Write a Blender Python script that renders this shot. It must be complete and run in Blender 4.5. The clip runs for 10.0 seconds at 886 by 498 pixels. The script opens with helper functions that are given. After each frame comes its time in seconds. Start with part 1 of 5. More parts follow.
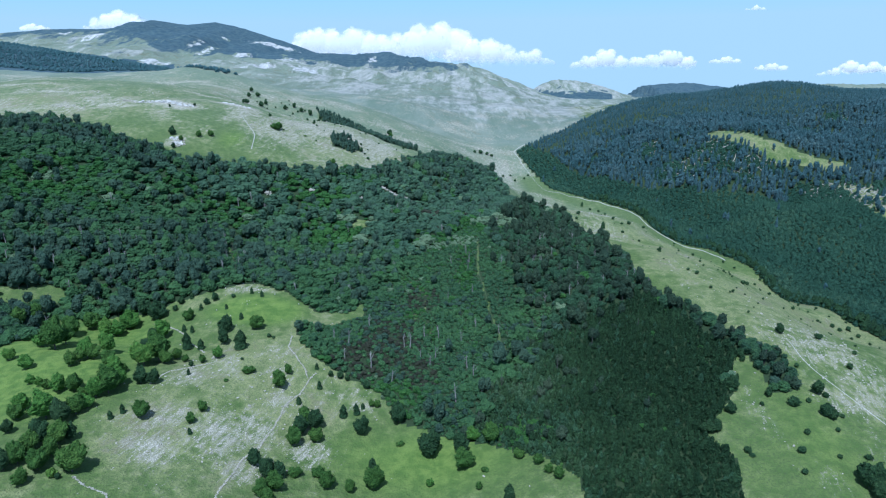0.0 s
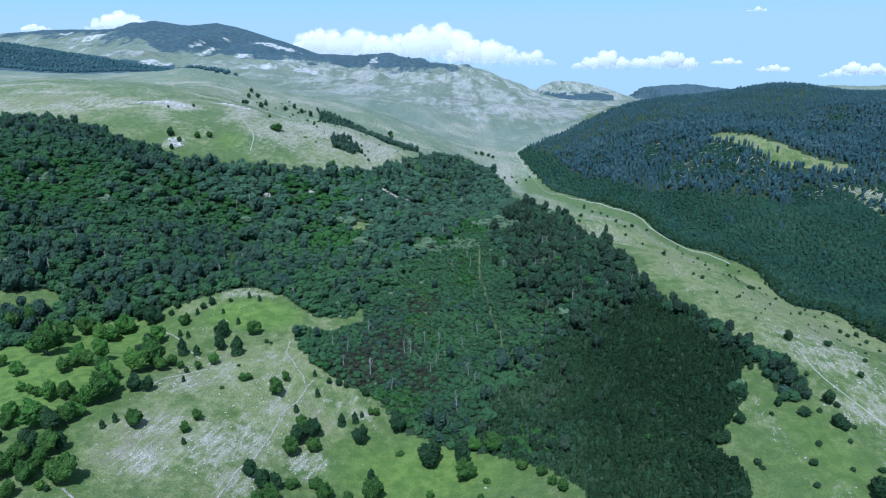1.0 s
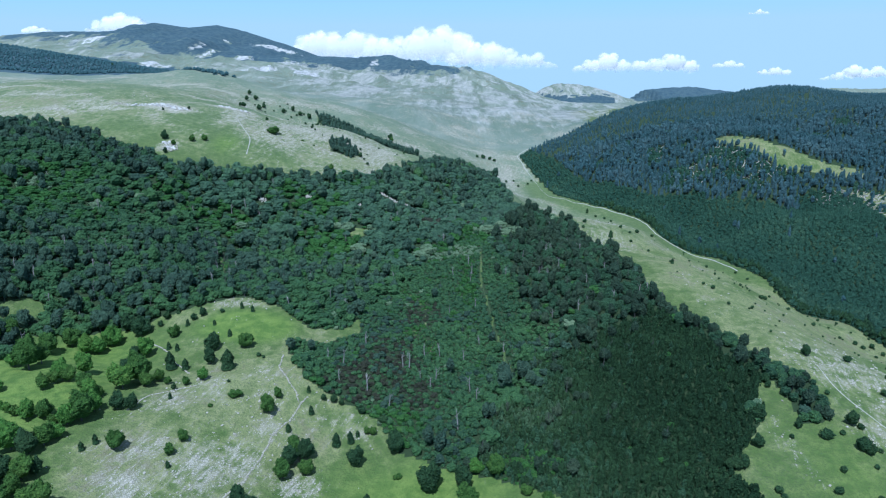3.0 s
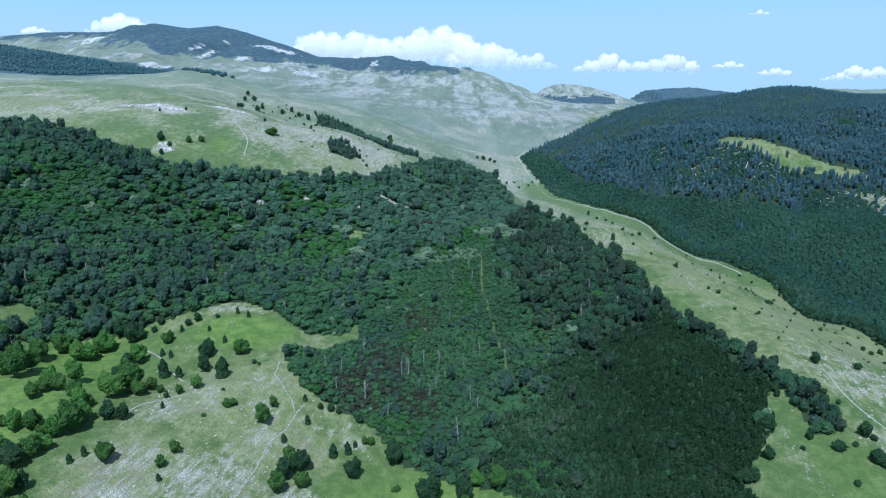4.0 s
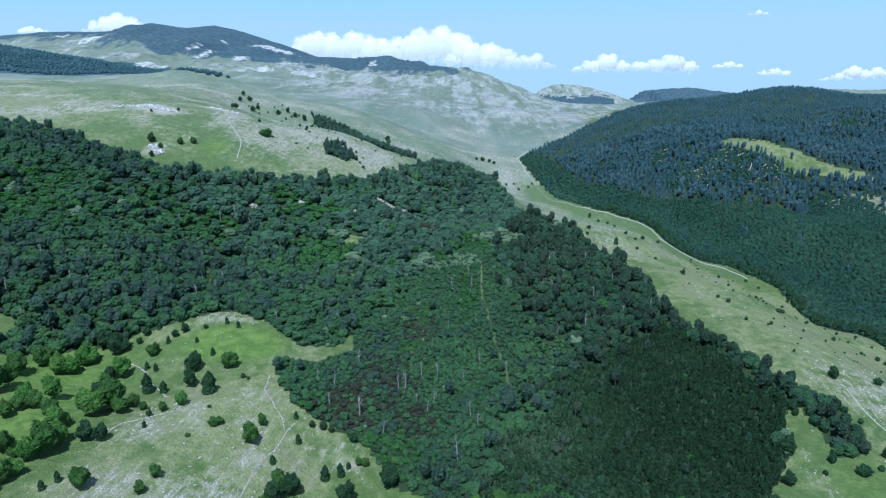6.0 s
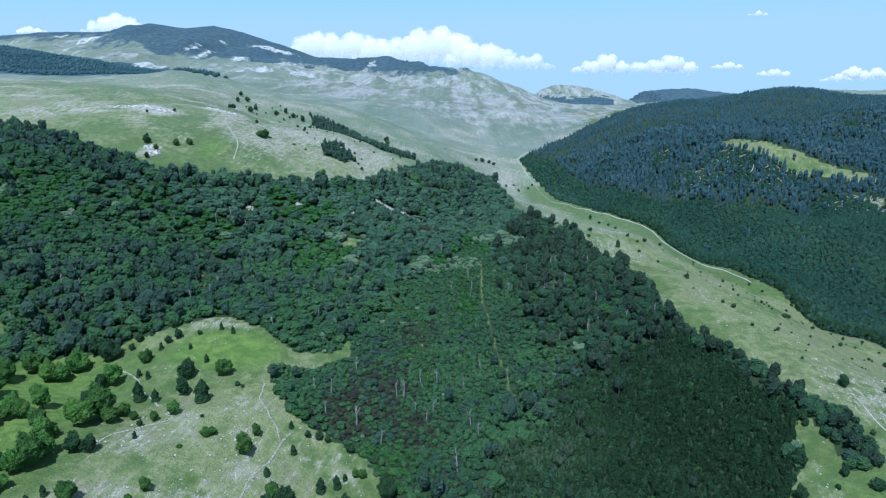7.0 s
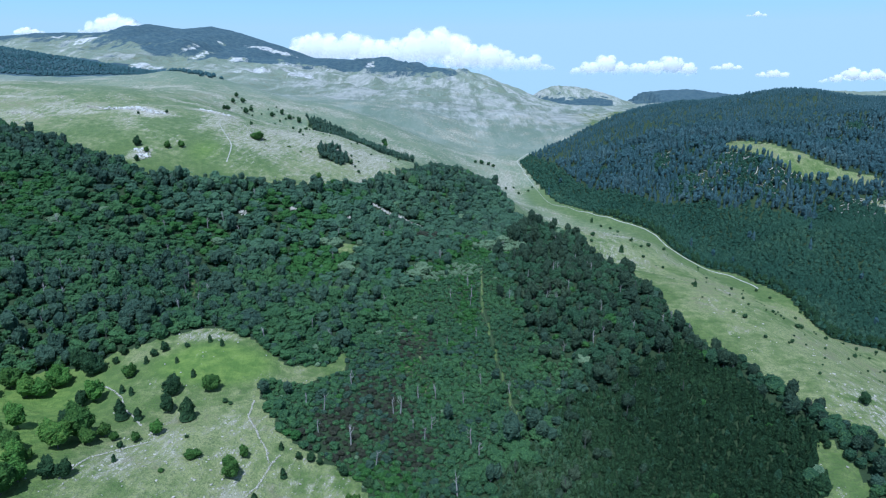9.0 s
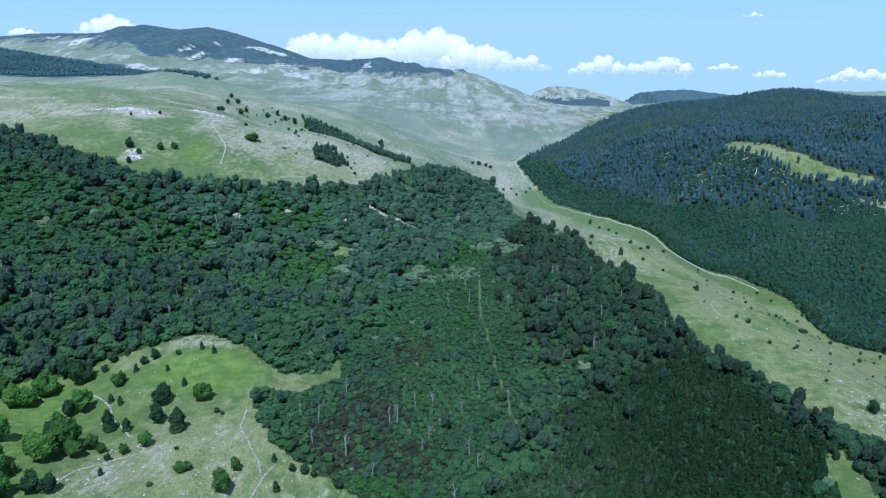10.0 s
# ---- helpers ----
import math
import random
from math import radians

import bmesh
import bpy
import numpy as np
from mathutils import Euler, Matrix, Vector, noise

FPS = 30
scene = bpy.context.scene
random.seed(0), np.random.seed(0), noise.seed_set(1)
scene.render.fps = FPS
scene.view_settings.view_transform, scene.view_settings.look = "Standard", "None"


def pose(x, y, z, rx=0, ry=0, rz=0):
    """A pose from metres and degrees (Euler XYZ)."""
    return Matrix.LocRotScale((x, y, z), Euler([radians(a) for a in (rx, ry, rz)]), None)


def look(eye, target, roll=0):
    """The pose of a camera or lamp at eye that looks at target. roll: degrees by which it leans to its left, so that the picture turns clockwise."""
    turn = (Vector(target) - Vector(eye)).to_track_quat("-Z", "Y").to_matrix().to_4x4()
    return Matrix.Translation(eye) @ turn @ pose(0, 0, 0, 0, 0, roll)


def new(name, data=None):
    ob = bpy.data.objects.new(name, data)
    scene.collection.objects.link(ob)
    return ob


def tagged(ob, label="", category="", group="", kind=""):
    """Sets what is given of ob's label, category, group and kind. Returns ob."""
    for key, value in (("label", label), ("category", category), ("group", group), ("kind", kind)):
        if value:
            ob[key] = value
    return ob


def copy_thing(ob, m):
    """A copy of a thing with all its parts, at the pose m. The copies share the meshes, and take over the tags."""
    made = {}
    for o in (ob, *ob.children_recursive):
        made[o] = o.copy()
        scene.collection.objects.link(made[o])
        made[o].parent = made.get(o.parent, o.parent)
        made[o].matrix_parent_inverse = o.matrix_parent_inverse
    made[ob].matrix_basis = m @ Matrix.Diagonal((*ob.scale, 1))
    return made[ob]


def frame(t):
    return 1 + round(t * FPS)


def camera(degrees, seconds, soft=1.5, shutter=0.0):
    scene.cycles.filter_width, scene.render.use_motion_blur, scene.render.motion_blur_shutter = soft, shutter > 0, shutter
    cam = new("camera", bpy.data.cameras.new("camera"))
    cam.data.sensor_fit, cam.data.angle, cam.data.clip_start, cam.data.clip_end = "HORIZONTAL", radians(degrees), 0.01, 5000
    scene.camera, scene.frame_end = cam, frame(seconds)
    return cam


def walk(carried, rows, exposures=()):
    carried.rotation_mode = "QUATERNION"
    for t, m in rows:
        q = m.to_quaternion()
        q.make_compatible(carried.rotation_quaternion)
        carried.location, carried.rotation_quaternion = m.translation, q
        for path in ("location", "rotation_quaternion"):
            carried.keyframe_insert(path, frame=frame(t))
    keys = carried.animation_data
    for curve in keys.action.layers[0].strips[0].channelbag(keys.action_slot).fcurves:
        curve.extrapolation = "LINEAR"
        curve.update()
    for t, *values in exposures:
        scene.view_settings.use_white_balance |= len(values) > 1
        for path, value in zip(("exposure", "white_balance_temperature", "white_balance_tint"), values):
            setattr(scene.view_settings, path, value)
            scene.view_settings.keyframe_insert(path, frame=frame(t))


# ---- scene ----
# ---- camera: seconds, place, turn to the left, tilt, roll ----
cam = camera(70, 10.0, soft=1.2)
PATH = [
    (0.0, 0.00, 0.00, 200.00, -0.071, -14.819, -0.152),
    (0.5, -0.02, 2.86, 199.97, -0.019, -14.781, -0.116),
    (1.0, -0.04, 5.79, 199.95, 0.016, -14.732, -0.079),
    (1.5, -0.04, 8.79, 199.93, 0.041, -14.674, -0.035),
    (2.0, -0.04, 11.85, 199.90, 0.055, -14.621, -0.022),
    (2.5, -0.02, 14.97, 199.86, 0.066, -14.569, -0.009),
    (4.0, 0.02, 24.48, 199.77, 0.066, -14.466, -0.005),
    (4.5, 0.03, 27.66, 199.76, 0.046, -14.454, -0.009),
    (5.0, 0.05, 30.86, 199.78, 0.007, -14.461, -0.001),
    (5.5, 0.08, 34.07, 199.80, -0.026, -14.465, 0.005),
    (7.0, 0.02, 43.56, 199.85, -0.122, -14.416, 0.048),
    (7.5, 0.02, 46.67, 199.84, -0.152, -14.382, 0.040),
    (8.0, 0.02, 49.79, 199.86, -0.178, -14.355, 0.056),
    (8.5, 0.02, 52.92, 199.90, -0.198, -14.346, 0.053),
    (9.0, 0.02, 56.00, 199.93, -0.235, -14.343, 0.052),
    (9.5, 0.01, 59.02, 199.96, -0.255, -14.322, 0.057),
    (10.0, 0.00, 61.97, 200.00, -0.495, -14.297, 0.013),
]


def aimed(x, y, z, turn, tilt, roll):
    return pose(x, y, z, 90 + tilt, 0, turn) @ pose(0, 0, 0, 0, 0, roll)


walk(cam, [(r[0], aimed(*r[1:])) for r in PATH], exposures=[(0.0, 0.48, 4850, 8), (10.0, 0.48, 4850, 8)])

# ---- daylight ----
SUN_ELEVATION, SUN_AZIMUTH = radians(61), radians(193)
world = bpy.data.worlds.new("sky")
scene.world = world
world.use_nodes = True
wn = world.node_tree
sky = wn.nodes.new("ShaderNodeTexSky")
sky.sky_type, sky.sun_disc = "NISHITA", False
sky.sun_elevation, sky.sun_rotation = SUN_ELEVATION, SUN_AZIMUTH
sky.altitude, sky.air_density, sky.dust_density, sky.ozone_density = 2600, 0.9, 0.0, 2.0
# summer haze: the sky is paled a little, and its rim held down
pale = wn.nodes.new("ShaderNodeMix")
pale.data_type = "RGBA"
pale.inputs[0].default_value, pale.inputs[7].default_value = 0.5, (2.85, 3.70, 4.50, 1)
rim = wn.nodes.new("ShaderNodeVectorMath")
rim.operation = "MINIMUM"
rim.inputs[1].default_value = (3.2, 4.1, 4.45)
wn.links.new(sky.outputs[0], pale.inputs[6])
wn.links.new(pale.outputs[2], rim.inputs[0])
wn.links.new(rim.outputs[0], wn.nodes["Background"].inputs[0])
wn.nodes["Background"].inputs[1].default_value = 0.12
lamp = bpy.data.lights.new("sun", "SUN")
lamp.energy, lamp.angle, lamp.color = 4.6, radians(0.53), (1.0, 0.95, 0.88)
sun = new("sun", lamp)
to_sun = Vector((math.sin(SUN_AZIMUTH) * math.cos(SUN_ELEVATION), math.cos(SUN_AZIMUTH) * math.cos(SUN_ELEVATION), math.sin(SUN_ELEVATION)))
sun.matrix_world = look(to_sun * 900, (0, 0, 0))


# ---- materials ----
class Mat:
    """A node material with short ways to add nodes."""

    def __init__(self, name, rough=0.9):
        self.m = bpy.data.materials.new(name)
        self.m.use_nodes = True
        self.t = self.m.node_tree
        self.b = self.t.nodes["Principled BSDF"]
        self.b.inputs["Roughness"].default_value = rough
        self.b.inputs["Specular IOR Level"].default_value = 0.2
        self.co = self.t.nodes.new("ShaderNodeNewGeometry").outputs["Position"]

    def put(self, socket, value):
        if isinstance(value, (int, float)):
            socket.default_value = value
        elif isinstance(value, tuple):
            socket.default_value = (*value, 1.0)
        else:
            self.t.links.new(value, socket)

    def noise(self, scale, detail=4.0, rough=0.55, stretch=None, turn=0.0):
        n = self.t.nodes.new("ShaderNodeTexNoise")
        n.inputs["Scale"].default_value, n.inputs["Detail"].default_value, n.inputs["Roughness"].default_value = scale, detail, rough
        co = self.co
        if stretch:
            mp = self.t.nodes.new("ShaderNodeMapping")
            mp.vector_type = "TEXTURE"
            mp.inputs["Scale"].default_value = [1 / v for v in stretch]
            mp.inputs["Rotation"].default_value = (0, 0, radians(turn))
            self.t.links.new(co, mp.inputs[0])
            co = mp.outputs[0]
        self.t.links.new(co, n.inputs["Vector"])
        return n.outputs["Fac"]

    def attr(self, name):
        n = self.t.nodes.new("ShaderNodeAttribute")
        n.attribute_name = name
        return n.outputs["Fac"]

    def math(self, op, a, b=0.0):
        n = self.t.nodes.new("ShaderNodeMath")
        n.operation = op
        self.put(n.inputs[0], a), self.put(n.inputs[1], b)
        return n.outputs[0]

    def span(self, v, lo, hi, a=0.0, b=1.0):
        n = self.t.nodes.new("ShaderNodeMapRange")
        n.interpolation_type = "SMOOTHSTEP"
        for k, x in enumerate((v, lo, hi, a, b)):
            self.put(n.inputs[k], x)
        return n.outputs[0]

    def mix(self, f, a, b):
        n = self.t.nodes.new("ShaderNodeMix")
        n.data_type = "RGBA"
        self.put(n.inputs[0], f), self.put(n.inputs[6], a), self.put(n.inputs[7], b)
        return n.outputs[2]

    def bump(self, height, strength, distance):
        n = self.t.nodes.new("ShaderNodeBump")
        n.inputs["Strength"].default_value, n.inputs["Distance"].default_value = strength, distance
        self.t.links.new(height, n.inputs["Height"])
        self.t.links.new(n.outputs[0], self.b.inputs["Normal"])

    def colour(self, c):
        self.put(self.b.inputs["Base Color"], c)
        return self.m


def ground_material():
    m = Mat("turf_and_limestone", 0.95)
    fine, mid, broad, tiny = m.noise(1.3, 5, 0.65), m.noise(0.24, 5, 0.62), m.noise(0.045, 5, 0.6), m.noise(4.0, 3, 0.6)
    huge, grain = m.noise(0.02, 7, 0.68, (1.0, 0.18, 0.4)), m.noise(0.055, 9, 0.78, (1.3, 0.24, 0.6))

    def stirred(v, a, b, c, h=0.0):
        """A mask broken up by the relief of the noises."""
        for n, k in ((broad, a), (mid, b), (fine, c), (huge, h)):
            if k:
                v = m.math("ADD", v, m.math("MULTIPLY", m.math("SUBTRACT", n, 0.5), k))
        return v

    grass = m.mix(m.span(mid, 0.32, 0.68), (0.066, 0.106, 0.026), (0.110, 0.148, 0.041))
    grass = m.mix(m.span(fine, 0.42, 0.66), grass, (0.064, 0.092, 0.030))
    grass = m.mix(m.span(tiny, 0.54, 0.66, 0.0, 0.6), grass, (0.050, 0.078, 0.024))
    dry = m.mix(m.span(mid, 0.3, 0.7), (0.150, 0.174, 0.066), (0.216, 0.226, 0.098))
    dry = m.mix(m.span(fine, 0.45, 0.66), dry, (0.088, 0.112, 0.046))
    dry = m.mix(m.span(tiny, 0.52, 0.66, 0.0, 0.6), dry, (0.072, 0.094, 0.038))
    turf = m.mix(m.span(stirred(m.attr("dry"), 1.5, 1.0, 0.5), 0.2, 0.85), grass, dry)
    lush = m.mix(m.span(mid, 0.35, 0.65), (0.072, 0.124, 0.022), (0.130, 0.186, 0.036))
    turf = m.mix(m.math("MULTIPLY", m.span(m.attr("lush"), 0.1, 0.8), 0.85), turf, lush)
    # far turf greyer by nature, and blued with distance as painted haze
    turf = m.mix(m.math("MULTIPLY", m.attr("alpine_haze"), 0.75), turf, m.mix(m.span(huge, 0.35, 0.65), (0.122, 0.156, 0.130), (0.192, 0.218, 0.190)))
    turf = m.mix(m.math("MULTIPLY", m.math("MULTIPLY", m.span(broad, 0.50, 0.62), m.span(mid, 0.40, 0.60)), m.span(m.attr("dry"), 0.35, 0.8, 0.0, 0.75)), turf, (0.122, 0.116, 0.066))
    scars = m.noise(0.10, 6, 0.7, (1.3, 0.24, 0.6))
    relief = m.math("ADD", m.math("MULTIPLY", m.math("SUBTRACT", grain, 0.5), 3.2), m.math("MULTIPLY", m.math("SUBTRACT", scars, 0.5), 2.4))
    crags = m.span(m.math("ADD", stirred(m.attr("crag"), 0.0, 0.0, 0.0, 2.4), m.math("MULTIPLY", relief, 0.5)), 0.45, 1.0)
    turf = m.mix(m.math("MULTIPLY", crags, 0.62), turf, m.mix(m.span(broad, 0.35, 0.65), (0.275, 0.272, 0.25), (0.44, 0.43, 0.40)))
    # dwarf shrubs, their dark green pushed to blue for mountain haze
    hazed_dwarf = m.mix(m.span(broad, 0.35, 0.65), (0.034, 0.062, 0.080), (0.060, 0.092, 0.100))
    turf = m.mix(m.math("MULTIPLY", m.span(stirred(m.attr("heath"), 0.5, 0.2, 0.0, 2.6), 0.28, 0.56), m.span(m.attr("heath"), 0.05, 0.35)), turf, hazed_dwarf)
    # ground under the wood, its colour darkened for the shade beneath the crowns
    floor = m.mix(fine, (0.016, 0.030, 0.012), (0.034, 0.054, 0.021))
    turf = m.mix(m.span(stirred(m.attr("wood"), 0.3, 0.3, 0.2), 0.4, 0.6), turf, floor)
    stone = m.mix(m.span(tiny, 0.38, 0.66), (0.26, 0.242, 0.195), (0.50, 0.472, 0.405))
    stone = m.mix(m.span(mid, 0.5, 0.75), stone, (0.26, 0.25, 0.18))
    strata, chips = m.noise(0.42, 5, 0.7, (0.30, 1.3, 1.0), 76), m.noise(2.2, 3, 0.7)
    stony = m.mix(m.span(tiny, 0.4, 0.62), (0.172, 0.165, 0.112), (0.335, 0.314, 0.250))
    turf = m.mix(m.math("MULTIPLY", m.span(m.math("ADD", stirred(m.attr("rock"), 0.9, 1.0, 1.2), m.math("MULTIPLY", m.math("SUBTRACT", strata, 0.5), 1.8)), 0.42, 0.85), m.span(m.attr("rock"), 0.06, 0.25, 0.0, 0.68)), turf, stony)
    bare = m.span(m.math("ADD", stirred(m.attr("rock"), 0.5, 0.6, 1.4), m.math("ADD", m.math("MULTIPLY", m.math("SUBTRACT", strata, 0.5), 2.4), m.math("MULTIPLY", m.math("SUBTRACT", chips, 0.5), 2.6))), 0.86, 1.15)
    c = m.mix(m.math("MULTIPLY", bare, m.span(m.attr("rock"), 0.06, 0.25, 0.0, 0.9)), turf, stone)
    white = m.mix(m.span(grain, 0.35, 0.65), (0.24, 0.24, 0.225), (0.50, 0.49, 0.475))
    c = m.mix(m.math("MULTIPLY", m.span(m.math("ADD", stirred(m.attr("scree"), 1.0, 0.8, 0.0, 0.8), m.math("MULTIPLY", m.math("SUBTRACT", grain, 0.5), 2.2)), 0.45, 0.85), 0.9), c, white)
    far_relief = m.math("MULTIPLY", m.attr("crag"), m.math("ADD", m.math("MULTIPLY", grain, 16.0), m.math("MULTIPLY", scars, 6.0)))
    m.bump(m.math("ADD", m.math("ADD", fine, m.math("MULTIPLY", mid, 2.2)), far_relief), 0.75, 0.9)
    return m.colour(c)


def leaf_material(name, dark, light, pale, rough=0.75, grain=1.0):
    """Foliage: tint by tree, mottling by spray, relief of leaf clumps at two sizes."""
    m = Mat(name, rough)
    m.b.inputs["Specular IOR Level"].default_value = 0.12
    island = m.t.nodes.new("ShaderNodeNewGeometry").outputs["Random Per Island"]
    fine, coarse = m.noise(1.7 * grain, 3, 0.7), m.noise(0.45 * grain, 3, 0.6)
    tint = m.math("ADD", m.attr("tint"), m.math("MULTIPLY", m.math("SUBTRACT", island, 0.5), 0.4))
    deep = tuple(0.6 * v for v in dark)
    c = m.mix(m.span(tint, 0.0, 0.75), dark, light)
    c = m.mix(m.span(tint, 0.75, 1.15), c, pale)
    c = m.mix(m.span(coarse, 0.36, 0.66, 0.0, 0.35), c, dark)
    c = m.mix(m.span(fine, 0.50, 0.68, 0.0, 0.65), c, pale)
    c = m.mix(m.span(fine, 0.48, 0.34, 0.0, 0.6), c, deep)
    m.colour(c)
    m.bump(m.math("ADD", fine, m.math("MULTIPLY", coarse, 1.2)), 1.0, 2.5 / grain)
    thin = m.t.nodes.new("ShaderNodeBsdfTranslucent")
    both = m.t.nodes.new("ShaderNodeMixShader")
    m.put(thin.inputs[0], c), m.put(both.inputs[0], 0.2)
    m.t.links.new(m.b.outputs[0], both.inputs[1]), m.t.links.new(thin.outputs[0], both.inputs[2])
    m.t.links.new(both.outputs[0], m.t.nodes["Material Output"].inputs[0])
    return m.m


def plain_material(name, a, b, scale, rough=0.9, relief=0.0):
    m = Mat(name, rough)
    n, n2 = m.noise(scale, 5, 0.6), m.noise(scale * 6, 3, 0.6)
    if relief:
        m.bump(n2, 0.6, relief)
    return m.colour(m.mix(m.span(m.math("ADD", m.math("MULTIPLY", n, 0.6), m.math("MULTIPLY", n2, 0.4)), 0.32, 0.68), a, b))


TURF = ground_material()
LEAVES = leaf_material("broad_leaves", (0.055, 0.122, 0.059), (0.094, 0.201, 0.072), (0.166, 0.284, 0.086))
LIGHT_LEAVES = leaf_material("young_leaves", (0.076, 0.188, 0.038), (0.122, 0.271, 0.049), (0.218, 0.344, 0.065))
YOUNG_LEAVES = leaf_material("sapling_leaves", (0.050, 0.139, 0.036), (0.081, 0.201, 0.047), (0.144, 0.255, 0.062))
PASTURE_LEAVES = leaf_material("pasture_tree_leaves", (0.048, 0.121, 0.028), (0.088, 0.182, 0.039), (0.151, 0.257, 0.051))
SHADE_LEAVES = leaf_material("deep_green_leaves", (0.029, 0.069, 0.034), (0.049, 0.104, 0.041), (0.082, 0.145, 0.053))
PALE_LEAVES = leaf_material("silvery_leaves", (0.156, 0.249, 0.130), (0.239, 0.331, 0.175), (0.369, 0.444, 0.276))
DARK_LEAVES = leaf_material("dark_leaves", (0.053, 0.101, 0.070), (0.088, 0.156, 0.096), (0.147, 0.210, 0.121))
# needles paler and bluer than pine, distance haze put into the colour
HAZY_NEEDLES = leaf_material("hazy_pine_needles", (0.057, 0.123, 0.132), (0.089, 0.163, 0.175), (0.130, 0.203, 0.196))
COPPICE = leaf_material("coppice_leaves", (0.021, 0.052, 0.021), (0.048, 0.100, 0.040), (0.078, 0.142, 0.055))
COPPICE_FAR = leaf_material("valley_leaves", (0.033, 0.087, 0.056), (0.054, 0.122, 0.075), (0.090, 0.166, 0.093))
# lighter, bluer copy of the broad leaves: haze of the upper wood painted in
HAZY_LEAVES = leaf_material("hazy_upper_leaves", (0.072, 0.139, 0.087), (0.111, 0.208, 0.113), (0.186, 0.289, 0.132))
RIDGE_TOPS = leaf_material("ridge_tree_leaves", (0.039, 0.074, 0.046), (0.065, 0.110, 0.061), (0.109, 0.149, 0.082))
RIDGE_LEAVES = leaf_material("ridge_leaves", (0.039, 0.091, 0.047), (0.066, 0.137, 0.066), (0.123, 0.201, 0.092))
HEATH_BRUSH = leaf_material("russet_brush", (0.049, 0.057, 0.038), (0.072, 0.076, 0.048), (0.089, 0.106, 0.057))
BARK = plain_material("bark", (0.05, 0.048, 0.043), (0.12, 0.115, 0.105), 3.0)
LOGWOOD = plain_material("weathered_logs", (0.26, 0.245, 0.21), (0.44, 0.42, 0.38), 2.0)
DEADWOOD = plain_material("bleached_wood", (0.15, 0.145, 0.135), (0.29, 0.275, 0.255), 2.0)
LIMESTONE = plain_material("limestone", (0.21, 0.196, 0.158), (0.41, 0.384, 0.325), 0.9, 0.9, 0.05)
PALE_LIMESTONE = plain_material("pale_limestone", (0.30, 0.29, 0.265), (0.55, 0.53, 0.49), 0.9, 0.9, 0.05)
GRAVEL = plain_material("gravel", (0.28, 0.265, 0.23), (0.42, 0.40, 0.355), 0.8, 0.95, 0.03)
# grass of the ride, darkened to carry the shadow line along it
SHADED_RIDE = plain_material("shaded_ride", (0.024, 0.046, 0.018), (0.064, 0.100, 0.036), 0.6)
TRODDEN = plain_material("trodden_earth", (0.21, 0.205, 0.165), (0.36, 0.345, 0.30), 0.9, 0.95, 0.03)


# ---- relief of the land ----
BASE = (-323.8, -9.0, 69.4)
# Knolls (+) and hollows (-): bearing, log of distance, spread, height.
NEAR_RELIEF = [
    (0, 5.826, 0.08, -24.4), (-0.2, 5.826, 0.08, -8.3), (0.533, 5.826, 0.08, -7.7), (0.333, 5.927, 0.13, -7.5), (0.767, 5.978, 0.13, -41.4),
    (-0.8, 6.028, 0.13, -30.2), (-0.033, 6.079, 0.13, -27.8), (0.533, 6.13, 0.08, -37.7), (-0.5, 6.181, 0.13, -25.9), (0.133, 6.181, 0.05, -4.1),
    (-0.233, 6.231, 0.05, -6.9), (-0.3, 6.282, 0.05, -16.9), (0.067, 6.282, 0.08, -10.7), (0.533, 6.282, 0.05, -18.4), (0.4, 6.333, 0.08, -30.9),
    (0.7, 6.383, 0.13, -83.6), (-0.133, 6.383, 0.05, 5.8), (0.7, 6.383, 0.05, 29.6), (-0.067, 6.434, 0.13, -34.4), (-0.333, 6.434, 0.05, -6.3),
    (-0.2, 6.485, 0.05, -14.4), (0.333, 6.485, 0.05, -16.4), (0.5, 6.485, 0.05, -17.6), (0.133, 6.536, 0.05, -13.3),
]
MIDDLE_RELIEF = [
    (-0.467, 6.536, 0.08, 10.2), (-0.267, 6.536, 0.05, 6.7), (0.233, 6.536, 0.05, -10.4), (0.4, 6.586, 0.13, -63.9), (-0.7, 6.586, 0.08, 8.4),
    (0, 6.637, 0.05, -20.3), (0.667, 6.637, 0.08, -37.3), (0.267, 6.637, 0.05, -15.5), (-0.267, 6.688, 0.08, 9.2), (0.533, 6.688, 0.05, -14.5),
    (0.3, 6.738, 0.05, -29.4), (0.367, 6.738, 0.05, 15.9), (0.033, 6.789, 0.05, 21), (0.4, 6.789, 0.05, -32.4), (-0.1, 6.789, 0.05, 7.8),
    (0.133, 6.84, 0.13, -85.9), (0.5, 6.84, 0.08, -30.4), (0.3, 6.84, 0.05, -11.8), (0.067, 6.84, 0.05, 7.7), (-0.433, 6.89, 0.22, 53.1),
    (-0.167, 6.89, 0.05, -23.4), (0.367, 6.89, 0.05, 22.4), (-0.367, 6.941, 0.05, -14.2), (-0.533, 6.941, 0.08, -11.5),
]
